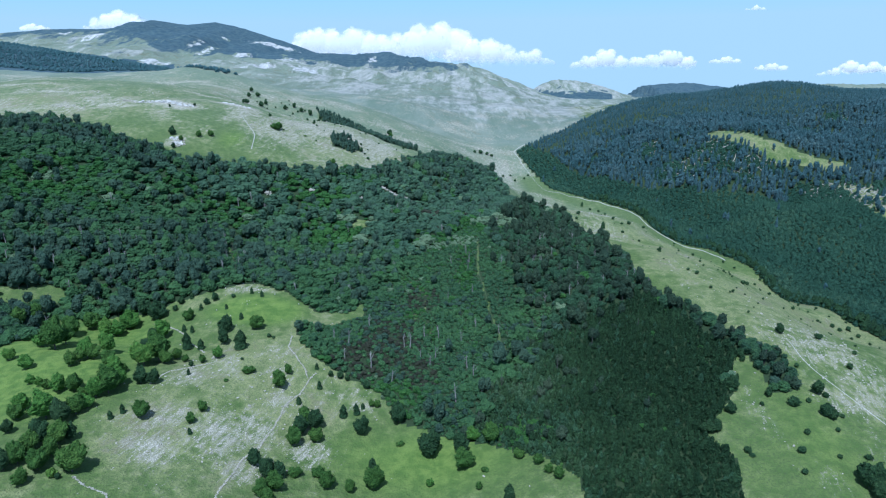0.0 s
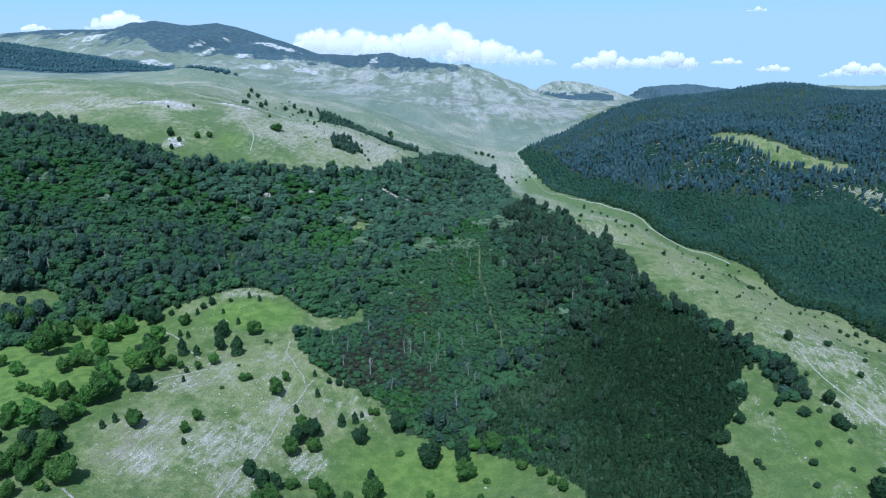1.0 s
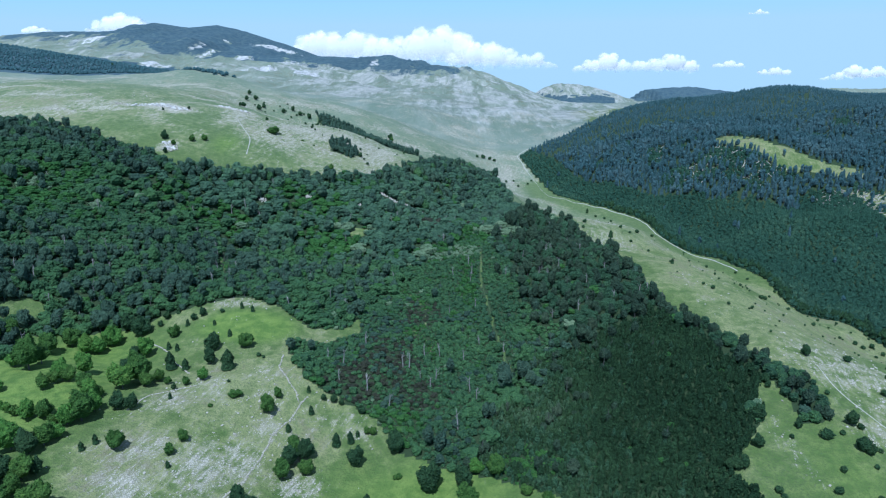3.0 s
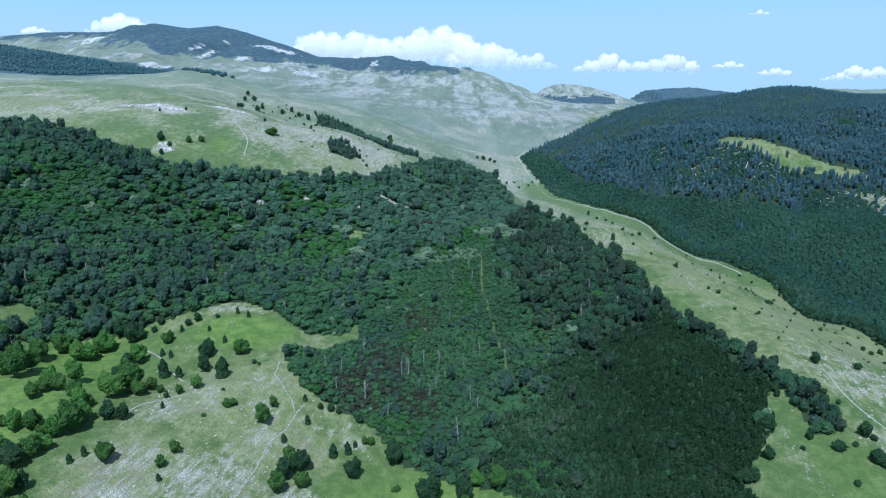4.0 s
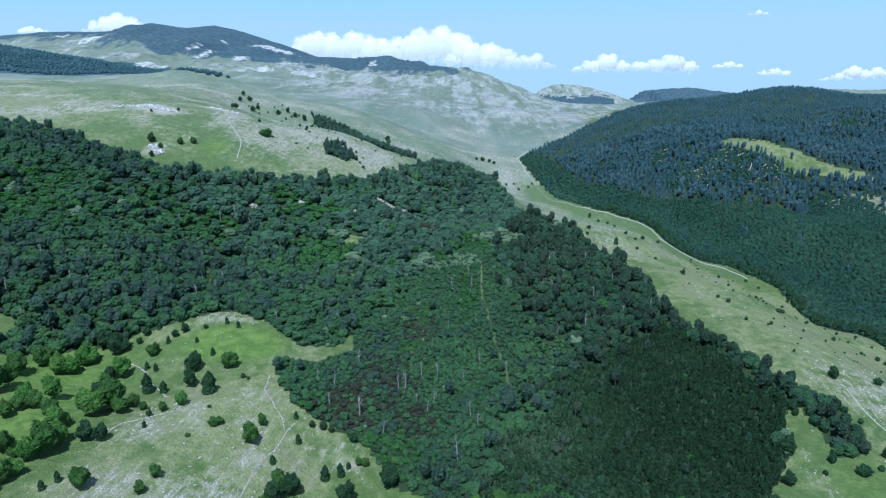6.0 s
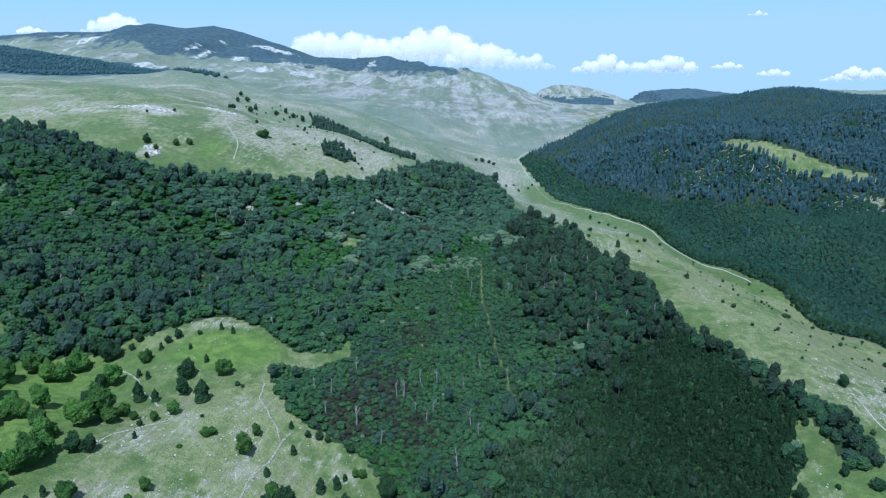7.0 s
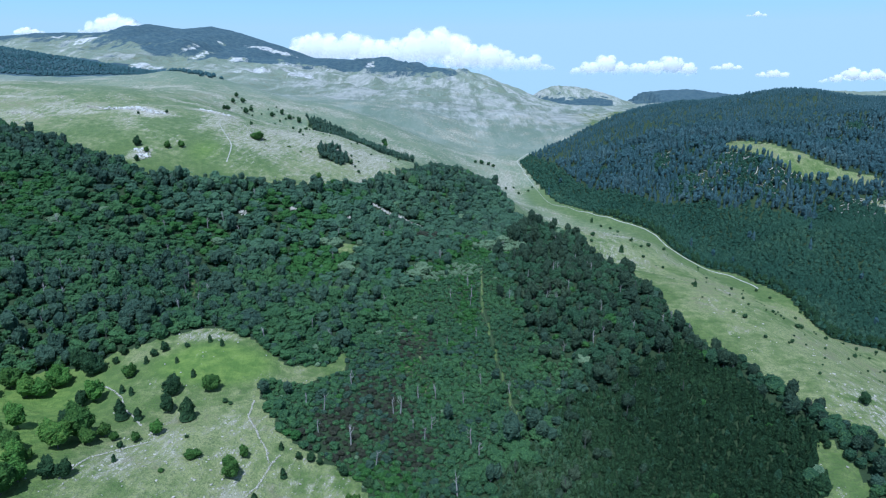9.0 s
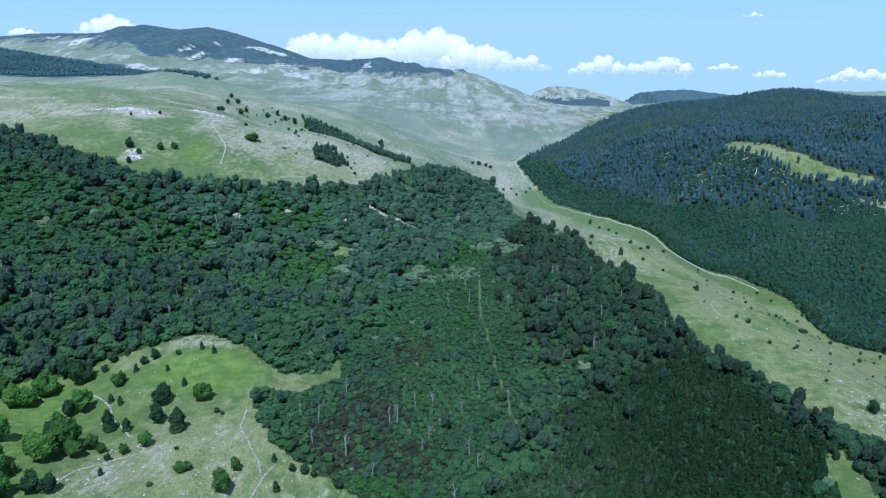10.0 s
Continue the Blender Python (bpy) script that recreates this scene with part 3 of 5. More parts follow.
def crown_shape(seed, rings, sides, sprays=0, kind="round", size=0.1):
    """A crown one unit wide, from z 0 to 1: a billowing skin of boughs, open below, with loose sprays of leaves standing out of it. Triangles."""
    rng = np.random.RandomState(seed)
    boughs = rng.normal(size=(18 if sides > 16 else 11 if sides > 9 else 7, 3))
    boughs[:, 2] = np.abs(boughs[:, 2]) * 0.9
    boughs /= np.linalg.norm(boughs, axis=1)[:, None]
    reach = rng.uniform(0.2, 0.56, len(boughs)) if sides > 16 else rng.uniform(0.24, 0.46, len(boughs))
    width = 0.33 if sides > 16 else 0.44 if sides > 9 else 0.6
    lopsided = rng.normal(0, 0.05, 2)

    def out(d):
        """How far the crown reaches in a direction."""
        angle = np.arccos(np.clip(boughs @ d, -1, 1))
        return 0.70 + np.max(reach * np.exp(-(angle / width) ** 2)) + rng.normal(0, 0.035 if sides > 16 else 0.075)

    def place(d):
        r = out(d)
        flat = math.hypot(d[0], d[1])
        h = d[2] * r
        if kind in ("cone", "spire"):
            top = 0.5 + 0.5 * d[2]
            k = (1 - top) ** (0.72 if kind == "cone" else 0.66) * (1.12 if kind == "cone" else 1.0) + 0.03
            return np.array([d[0] / (flat + 1e-6) * k * r * 0.5, d[1] / (flat + 1e-6) * k * r * 0.5, top])
        k = 0.5 * r * (1.0 if kind == "round" else 0.92)
        z = 0.40 + 0.60 * h if kind == "round" else 0.55 + 0.47 * h
        if kind == "bud":
            k, z = 0.5 * r * (1 - 0.55 * max(0.0, d[2])), 0.3 + 0.72 * h
        return np.array([d[0] * k + lopsided[0] * max(0, d[2]), d[1] * k + lopsided[1] * max(0, d[2]), z])

    low = {"round": -0.55, "pine": -0.75, "bud": -0.25}.get(kind, -0.97)
    verts, faces = [place(np.array([0.0, 0.0, 1.0]))], []
    for i in range(rings):
        e = math.pi / 2 - (math.pi / 2 - math.asin(low)) * ((i + 1) / rings) ** 0.92
        for k in range(sides):
            a = (k + 0.5 * (i % 2) + rng.uniform(-0.22, 0.22)) * 2 * math.pi / sides
            verts.append(place(np.array([math.cos(e) * math.cos(a), math.cos(e) * math.sin(a), math.sin(e)])))
    for k in range(sides):
        faces.append((0, 1 + k, 1 + (k + 1) % sides))
        for i in range(rings - 1):
            p, q = 1 + i * sides + k, 1 + i * sides + (k + 1) % sides
            faces += [(p, p + sides, q), (q, p + sides, q + sides)]
    base = len(verts)
    for k in range(sprays):
        d = rng.normal(size=3)
        d[2] = abs(d[2]) - 0.25
        d /= np.linalg.norm(d)
        p = place(d) * np.array([1.03, 1.03, 1.02])
        nrm = d + 0.6 * rng.normal(size=3) + np.array([0, 0, 0.4])
        nrm /= np.linalg.norm(nrm)
        t = np.cross(nrm, rng.normal(size=3))
        t /= np.linalg.norm(t)
        b = np.cross(nrm, t)
        w, q = size * rng.uniform(0.6, 1.3), size * rng.uniform(0.4, 0.9)
        verts += [p - t * w - nrm * 0.3 * w, p - b * q, p + t * w - nrm * 0.3 * w, p + b * q]
        faces += [(base, base + 1, base + 3), (base + 1, base + 2, base + 3)]
        base += 4
    v = np.array(verts)
    v[:, 2] = np.clip(v[:, 2], -0.05, 1.2)
    return v, np.array(faces)


def many(name, shapes, spots, material, smooth=False):
    """One mesh of many turned and scaled copies. spots: arrays x, y, z, width, height, turn, tint, shape."""
    V, Fc, T, base = [], [], [], 0
    for k, (v, f) in enumerate(shapes):
        s = spots[spots[:, 7] == k]
        if not len(s):
            continue
        c, n = np.cos(s[:, 5]), np.sin(s[:, 5])
        x = (v[:, 0] * c[:, None] - v[:, 1] * n[:, None]) * s[:, 3:4] + s[:, 0:1]
        y = (v[:, 0] * n[:, None] + v[:, 1] * c[:, None]) * s[:, 3:4] + s[:, 1:2]
        z = v[:, 2] * s[:, 4:5] + s[:, 2:3]
        V.append(np.stack([x, y, z], -1).reshape(-1, 3))
        Fc.append((f[None] + base + (np.arange(len(s)) * len(v))[:, None, None]).reshape(-1, 3))
        T.append(np.repeat(s[:, 6], len(v)))
        base += len(s) * len(v)
    return mesh_of(name, np.concatenate(V), np.concatenate(Fc), material, smooth, dict(tint=np.concatenate(T)))


def trunk_shape(width, height, lean=0.0, limbs=4, seed=1):
    """A tapered trunk with a few limbs, as one bmesh."""
    rng, bm = random.Random(seed), bmesh.new()

    def limb(p0, p1, r0, r1, sides=6):
        d = (p1 - p0).normalized()
        a = d.orthogonal().normalized()
        b = d.cross(a)
        rings = [[bm.verts.new(p + (a * math.cos(k * 6.2832 / sides) + b * math.sin(k * 6.2832 / sides)) * r) for k in range(sides)] for p, r in ((p0, r0), (p1, r1))]
        for k in range(sides):
            bm.faces.new((rings[0][k], rings[0][(k + 1) % sides], rings[1][(k + 1) % sides], rings[1][k]))
        bm.faces.new(rings[1])

    top = Vector((lean * height, 0, height))
    limb(Vector((0, 0, -0.4)), Vector((lean * height * 0.3, 0, height * 0.4)), width, width * 0.75)
    limb(Vector((lean * height * 0.3, 0, height * 0.4)), top, width * 0.75, width * 0.25)
    for k in range(limbs):
        h = height * rng.uniform(0.35, 0.85)
        a = rng.uniform(0, 6.28)
        p = Vector((lean * h, 0, h))
        limb(p, p + Vector((math.cos(a), math.sin(a), 0.8)) * height * rng.uniform(0.15, 0.3), width * 0.4, width * 0.12, 5)
    return bm


def part(name, bm, material, parent, label=""):
    me = bpy.data.meshes.new(name)
    bm.to_mesh(me)
    bm.free()
    me.materials.append(material)
    ob = new(name, me)
    ob.parent = parent
    if label:
        ob["label"] = label
    return ob


SPUR_TREES = [
    (-120.2, 279.9, 4.8, 'r'), (-118.9, 271.4, 2.6, 'c'), (-114.0, 268.8, 2.3, 'c'), (-98.0, 265.8, 6.6, 'd'), (-84.9, 268.1, 6.2, 'r'),
    (-86.8, 250.6, 6.5, 'c'), (-95.7, 256.2, 4.9, 'd'), (-93.3, 242.1, 4.2, 'l'), (-110.2, 252.3, 5.3, 'c'), (-104.4, 252.4, 3.6, 'c'),
    (-109.6, 240.3, 4.7, 'r'), (-105.5, 238.1, 2.8, 'r'), (-98.4, 238.1, 2.8, 'r'), (-101.1, 233.9, 1.8, 'd'), (-99.4, 226.4, 1.8, 'c'),
    (-77.4, 229.5, 4.9, 'b'), (-83.6, 222.5, 2.0, 'b'), (-62.4, 234.1, 3.2, 'r'), (-63.7, 224.6, 5.7, 'r'), (-49.2, 229.8, 2.7, 'c'),
    (-85.7, 202.8, 3.6, 'r'), (-87.2, 195.7, 3.1, 'r'), (-85.4, 190.3, 1.9, 'c'), (-103.3, 193.4, 5.4, 'r'), (-109.9, 195.4, 2.3, 'c'),
    (-112.3, 191.7, 2.3, 'c')]
LAWN_TREES = [
    (-55.1, 218.5, 2.4, 'c'), (-37.9, 215.8, 3.9, 'c'), (-33.0, 218.0, 3.2, 'c'), (-31.1, 221.8, 2.0, 'c'), (-28.0, 223.7, 2.4, 'r'),
    (-25.8, 223.6, 2.7, 'r'), (-30.2, 207.0, 5.2, 'd'), (-16.9, 215.3, 6.0, 'd'), (-15.3, 203.1, 2.9, 'b'), (-23.0, 180.8, 6.3, 'r'),
    (-24.2, 190.1, 3.9, 'c'), (-4.7, 196.8, 7.2, 'd'), (7.6, 189.7, 6.2, 'r'), (6.5, 198.0, 5.4, 'd'), (14.2, 187.4, 2.5, 'b'),
    (-4.5, 184.3, 2.5, 'l'), (11.8, 178.7, 2.2, 'r'), (21.0, 171.0, 4.6, 'c'), (-30.5, 178.4, 3.7, 'r'), (-37.6, 177.5, 4.9, 'r'),
    (-41.4, 182.9, 4.5, 'b'), (-48.7, 180.6, 4.4, 'b'), (26.2, 190.1, 3.5, 'r'), (31.8, 184.9, 3.4, 'r'), (34.5, 179.5, 2.7, 'r'),
    (37.2, 176.3, 3.4, 'r'), (17.5, 201.3, 6.1, 'r'), (11.1, 203.7, 4.5, 'l')]
THICKET_TREES = [
    (-52.2, 196.4, 5.1, 'r'), (-51.6, 203.0, 6.1, 'd'), (-47.4, 207.5, 5.8, 'd'), (-45.2, 200.8, 4.8, 'r'), (-50.6, 208.0, 5.8, 'r'),
    (-61.7, 181.9, 4.1, 'd'), (-56.7, 176.9, 5.4, 'd'), (-52.5, 171.4, 4.9, 'r'), (-55.8, 167.0, 4.8, 'r'), (-53.1, 177.9, 4.4, 'd'),
    (-52.8, 164.6, 4.4, 'r'), (125.4, 164.1, 3.7, 'd'), (125.0, 159.4, 6.6, 'd'), (125.4, 155.8, 5.2, 'd')]
HEDGE_TREES = [
    (-133.2, 189.0, 7.9, 'r'), (-126.4, 187.1, 6.7, 'd'), (-124.5, 191.9, 5.7, 'r'), (-122.7, 195.7, 5.0, 'r'), (-142.7, 189.2, 4.9, 'r'),
    (-144.4, 194.8, 5.4, 'l'), (-123.6, 203.0, 6.0, 'r'), (-120.6, 205.3, 8.1, 'r'), (-119.6, 211.8, 6.2, 'l'), (-124.6, 219.1, 6.4, 'r'),
    (-129.7, 225.1, 6.1, 'r'), (-122.4, 222.4, 3.0, 'r'), (-137.8, 205.3, 5.6, 'r'), (-132.6, 206.0, 5.3, 'r'), (-128.2, 204.6, 3.2, 'r'),
    (-152.5, 213.2, 3.3, 'r'), (-147.9, 210.6, 3.1, 'l'), (-143.4, 207.7, 3.7, 'r'), (-160.6, 223.8, 4.8, 'r'), (-174.2, 234.2, 4.5, 'l'),
    (-144.0, 224.3, 4.8, 'r'), (-141.8, 231.5, 6.7, 'r'), (-138.7, 231.0, 4.9, 'r'), (-143.0, 229.2, 4.0, 'r'), (-138.0, 240.3, 6.5, 'r')]
GROVE_TREES = [
    (-162.4, 243.1, 9.8, 'r'), (-163.9, 254.1, 6.4, 'r'), (-169.9, 247.5, 5.2, 'r'), (-168.9, 267.8, 7.2, 'r'), (-156.9, 273.2, 6.8, 'l'),
    (-151.8, 274.4, 6.3, 'r'), (-149.5, 280.8, 8.1, 'l'), (-165.4, 277.7, 6.9, 'r'), (-118.3, 228.4, 8.0, 'l'), (-116.1, 236.2, 9.6, 'r'),
    (-112.9, 214.7, 5.0, 'd'), (-108.3, 215.5, 4.2, 'd'), (-123.0, 241.9, 6.5, 'd'), (-111.5, 233.5, 5.4, 'r'), (-127.5, 267.3, 6.7, 'r'),
    (-131.0, 264.9, 5.1, 'd'), (-138.1, 285.4, 8.2, 'd'), (-145.6, 290.3, 6.1, 'd'), (-189.1, 274.9, 6.8, 'r'), (-191.6, 266.7, 7.6, 'r')]
CORNER_TREES = [
    (-127.1, 170.4, 5.5, 'r'), (-125.4, 174.6, 6.0, 'd'), (-120.6, 163.6, 6.0, 'r'), (-121.4, 175.5, 6.4, 'r'), (-118.9, 178.9, 4.3, 'd'),
    (-110.1, 162.8, 7.6, 'r'), (-120.1, 170.2, 5.2, 'r'), (-126.9, 164.8, 5.4, 'r'), (-129.1, 161.8, 4.9, 'd'), (-121.3, 157.4, 4.2, 'r'),
    (-114.5, 161.6, 3.0, 'y'), (-140.1, 181.0, 4.0, 'd'), (-112.6, 161.2, 1.6, 'd')]
SLOPE_TREES = [
    (114.3, 223.9, 3.0, 'r'), (114.3, 221.4, 2.1, 'r'), (107.3, 210.2, 1.9, 'c'), (103.4, 204.0, 4.0, 'r'), (98.1, 192.7, 3.6, 'r'),
    (88.0, 184.2, 3.7, 'r'), (85.9, 184.9, 3.0, 'r'), (90.3, 184.5, 3.3, 'r'), (114.1, 199.9, 2.6, 'r'), (109.8, 195.8, 1.7, 'b'),
    (120.1, 194.4, 3.9, 'b'), (126.1, 196.7, 1.9, 'b'), (131.5, 200.2, 4.3, 'r'), (133.5, 199.1, 2.4, 'b'), (128.4, 189.2, 4.1, 'r'),
    (129.8, 188.0, 3.0, 'r'), (133.9, 189.8, 1.7, 'b'), (128.6, 183.0, 1.7, 'b'), (117.1, 180.6, 2.2, 'b'), (111.7, 173.0, 2.8, 'b'),
    (122.7, 171.7, 1.7, 'b'), (95.9, 175.2, 2.5, 'b'), (96.6, 173.6, 1.8, 'b'), (108.5, 165.4, 2.0, 'b'), (131.8, 171.7, 2.4, 'b'),
    (88.2, 163.9, 1.7, 'r'), (85.9, 162.6, 3.0, 'r'), (156.7, 244.4, 3.1, 'b'), (155.1, 220.3, 2.6, 'b'), (132.0, 216.4, 1.7, 'b'),
    (140.4, 244.5, 3.8, 'r')]
MEADOW_TREES = [
    (-208, 494, 6.1, 'c'), (-198, 470, 3.7, 'c'), (-199, 487, 3.9, 'r'), (-190, 500, 5.3, 'r'), (-183, 506, 4.9, 'r'), (-143, 552, 10.7, 'b'),
    (-197, 657, 5.1, 'c'), (-240, 821, 5.7, 'c'), (-225, 795, 6.2, 'c'), (-211, 759, 6.0, 'c'), (-232, 782, 5.4, 'c'), (-210, 775, 4.7, 'c'),
    (-189, 781, 5.5, 'c'), (-181, 793, 5.5, 'c'), (-171, 787, 6.2, 'c'), (-160, 784, 6.2, 'c'), (-159, 597, 3.1, 'c'), (-64, 786, 6.9, 'c'),
    (-62, 775, 5.5, 'r'), (-199, 651, 4.0, 'c'), (-89, 517, 4.6, 'r'), (-72, 567, 4.0, 'c'), (-233, 555, 2.4, 'c'), (-217, 569, 2.5, 'c'),
    (-807, 1619, 5.5, 'c'), (-138, 558, 2.9, 'b'), (-120, 561, 3.0, 'b'), (-110, 558, 2.5, 'b')]
EDGE_TREES = [
    (-125.4, 299.6, 2.8, 'c'), (-111.9, 294.2, 3.3, 'r'), (-95.5, 300.5, 2.3, 'c'), (-89.9, 298.4, 2.2, 'c'), (-116.7, 287.7, 2.5, 'c'),
    (-137.9, 296.4, 3.9, 'r'), (-129.6, 296.3, 3.4, 'r'), (-94.0, 276.9, 2.4, 'c'), (-77.2, 262.3, 2.0, 'b'), (-75.0, 261.4, 1.5, 'b'),
    (-82.5, 239.9, 1.4, 'b'), (-103.9, 286.5, 1.9, 'c'), (-115.1, 291.4, 2.8, 'r'), (-130.6, 291.3, 2.5, 'r'), (-103.6, 296.5, 2.2, 'b'),
    (-52.1, 239.9, 2.1, 'c'), (-46.0, 237.9, 2.3, 'r'), (-42.1, 237.8, 2.8, 'r'), (-39.1, 237.3, 2.1, 'r'), (-31.1, 233.8, 2.8, 'r'),
    (-22.7, 229.7, 3.2, 'r')]
SLOPE_BUSHES = [
    (129.8, 319.7, 1.8, 'k'), (132.2, 313.6, 2.3, 'k'), (148.3, 349.5, 1.6, 'k'), (146.1, 339.3, 1.3, 'k'), (216, 467, 2.2, 'k'),
    (155.9, 335.1, 1.6, 'k'), (158.1, 329.3, 1.2, 'k'), (162.6, 325.0, 2.7, 'k'), (166.9, 329.1, 2.2, 'k'), (222, 427, 2.0, 'k'),
    (231, 438, 2.1, 'k'), (149.4, 304.8, 1.1, 'k'), (131.7, 294.3, 1.9, 'k'), (183.0, 335.1, 1.9, 'k'), (164.4, 306.3, 1.4, 'k'),
    (239, 422, 1.6, 'k'), (237, 405, 2.3, 'k'), (194.0, 329.2, 2.2, 'k'), (135.2, 262.5, 1.2, 'k'), (209.9, 341.4, 1.3, 'k'),
    (223.9, 356.4, 1.7, 'k'), (222.4, 341.0, 1.3, 'k'), (214.6, 324.7, 2.8, 'k'), (216.9, 321.6, 2.5, 'k'), (224.4, 325.7, 2.8, 'k'),
    (231.4, 339.0, 1.6, 'k'), (233.2, 344.0, 3.0, 'k'), (225.1, 317.9, 2.4, 'k'), (218.5, 313.4, 1.8, 'k'), (174.2, 247.1, 1.2, 'k'),
    (237.5, 329.7, 2.5, 'k'), (166.0, 234.7, 2.0, 'k')]
FAR_BUSHES = [
    (156, 694, 3.8, 'c'), (109, 496, 3.6, 'k'), (160, 671, 3.0, 'k'), (123, 471, 4.3, 'c'), (140, 506, 2.8, 'k'), (138, 470, 2.6, 'k'),
    (155, 511, 3.7, 'k'), (146, 454, 2.1, 'k'), (126.7, 355.3, 2.3, 'c'), (173, 529, 2.9, 'k'), (145, 498, 2.3, 'k'), (166, 659, 3.0, 'k'),
    (167, 636, 2.9, 'k'), (104, 479, 2.6, 'k'), (45, 869, 4.6, 'k'), (53, 871, 6.2, 'k'), (62, 875, 5.4, 'k'), (68, 873, 4.7, 'k'),
    (78, 802, 3.6, 'k'), (89, 819, 2.9, 'k'), (219, 454, 2.1, 'k'), (197, 520, 1.9, 'k'), (181, 467, 1.7, 'k'), (93, 799, 3.6, 'k'),
    (107, 819, 2.9, 'k'), (114, 835, 3.0, 'k')]


rng = np.random.RandomState(5)
FINE = [crown_shape(k, 13, 24, 420, "round", 0.050) for k in range(4)]
FINE_BUSH = [crown_shape(30 + k, 6, 11, 40, "round", 0.09) for k in range(4)]
FINE_CONE = [crown_shape(20 + k, 13, 18, 360, "cone", 0.050) for k in range(3)]
KINDS = {
    "r": ("broadleaf_tree", "tree", FINE, PASTURE_LEAVES, 1.15, "rounded mid-green broadleaf tree standing in the pasture", "trees on the pasture"),
    "d": ("broadleaf_tree", "tree", FINE, SHADE_LEAVES, 1.2, "dense blackish green broadleaf tree standing in the pasture", "trees on the pasture"),
    "l": ("broadleaf_tree", "tree", FINE, LIGHT_LEAVES, 1.15, "bright fresh green broadleaf tree among darker ones", "trees on the pasture"),
    "y": ("broadleaf_tree", "tree", FINE, LIGHT_LEAVES, 0.9, "small yellow-green broadleaf tree beside darker ones", "trees on the pasture"),
    "c": ("conifer", "tree", FINE_CONE, SHADE_LEAVES, 1.28, "small pointed dark green conifer on stony turf", "conifers on the pasture"),
    "b": ("bush", "bush", FINE, PASTURE_LEAVES, 0.62, "low rounded green bush on stony turf", "bushes on the pasture"),
}
KINDS["k"] = ("bush", "bush", FINE_BUSH, SHADE_LEAVES, 0.85, "small blackish green bush on the dry slope", "bushes on the slope")
masters = {}


def master(kind, k):
    """A tree one metre wide, with trunk and crown; copies take their size from their scale."""
    if (kind, k) in masters:
        return masters[kind, k]
    name, category, shapes, material, tall, label, group = KINDS[kind]
    v, f = shapes[k % len(shapes)]
    lift = 0.06 if kind != "b" else -0.04
    v = v * np.array([1.06, 1.06, tall]) + np.array([0, 0, lift * tall])
    tree = new(name)
    tint = 0.40 + 0.12 * k + 0.25 * np.random.RandomState(k).rand(len(v)) + (0.35 if kind == "y" else 0)
    crown = new("crown", mesh_of("crown", v, f, material, False, dict(tint=tint)))
    crown.parent = tree
    bm = trunk_shape(0.04, tall * 0.6, 0.03, 4, k)
    part("trunk", bm, BARK, tree)
    masters[kind, k] = tagged(tree, label, category, group)
    return masters[kind, k]


used = set()
DARKER = {"r": "d", "l": "r", "y": "r", "b": "k"}
for x, y, w, kind in [(x, y, w, DARKER.get(kind, kind)) for x, y, w, kind in EDGE_TREES + SLOPE_TREES] + SPUR_TREES + LAWN_TREES + THICKET_TREES + [(x, y, w, "l" if n % 3 == 0 and kind == "r" else kind) for n, (x, y, w, kind) in enumerate(HEDGE_TREES + GROVE_TREES)] + CORNER_TREES + [(x, y, 0.85 * w, "d" if kind == "c" else kind) for x, y, w, kind in MEADOW_TREES] + SLOPE_BUSHES + FAR_BUSHES:
    k = rng.randint(4)
    tree = master(kind, k)
    z = float(ground_z(x, y)) - 0.1
    stretch = rng.uniform(0.9, 1.15)
    spin = rng.uniform(0, 360)
    y = y + w * 0.3
    m = pose(x, y, z, rng.uniform(-3, 3), rng.uniform(-3, 3), spin)
    if (kind, k) not in used:
        used.add((kind, k))
        tree.matrix_world = m
        tree.scale = (w, w, w * stretch)
    else:
        made = copy_thing(tree, m)
        made.scale = (w, w, w * stretch)


def scatter(x0, x1, y0, y1, step, seed):
    """Jittered places on a grid."""
    r = np.random.RandomState(seed)
    gx, gy = np.meshgrid(np.arange(x0, x1, step), np.arange(y0, y1, step))
    gx = gx + r.uniform(-0.48, 0.48, gx.shape) * step
    gy = gy + r.uniform(-0.48, 0.48, gy.shape) * step
    return gx.ravel(), gy.ravel(), r


def plant(name, label, shapes, material, x, y, r, wide, tall, sink=0.3, tint=None, vary=0.3):
    n = len(x)
    z = ground_z(x, y) - sink
    spread = r.uniform(0.75, 1.3, n)
    tint = r.uniform(0, 1, n) if tint is None else np.clip(tint + r.uniform(-vary, vary, n), 0, 1)
    spread = spread * np.where((y > 900) & (x > 100), 0.75, 1)
    spots = np.stack([x, y, z, wide * spread, tall * spread * r.uniform(0.85, 1.2, n), r.uniform(0, 6.28, n), tint, r.randint(0, len(shapes), n)], 1)
    return tagged(new(name, many(name, shapes, spots, material)), label, "forest", kind="stuff")


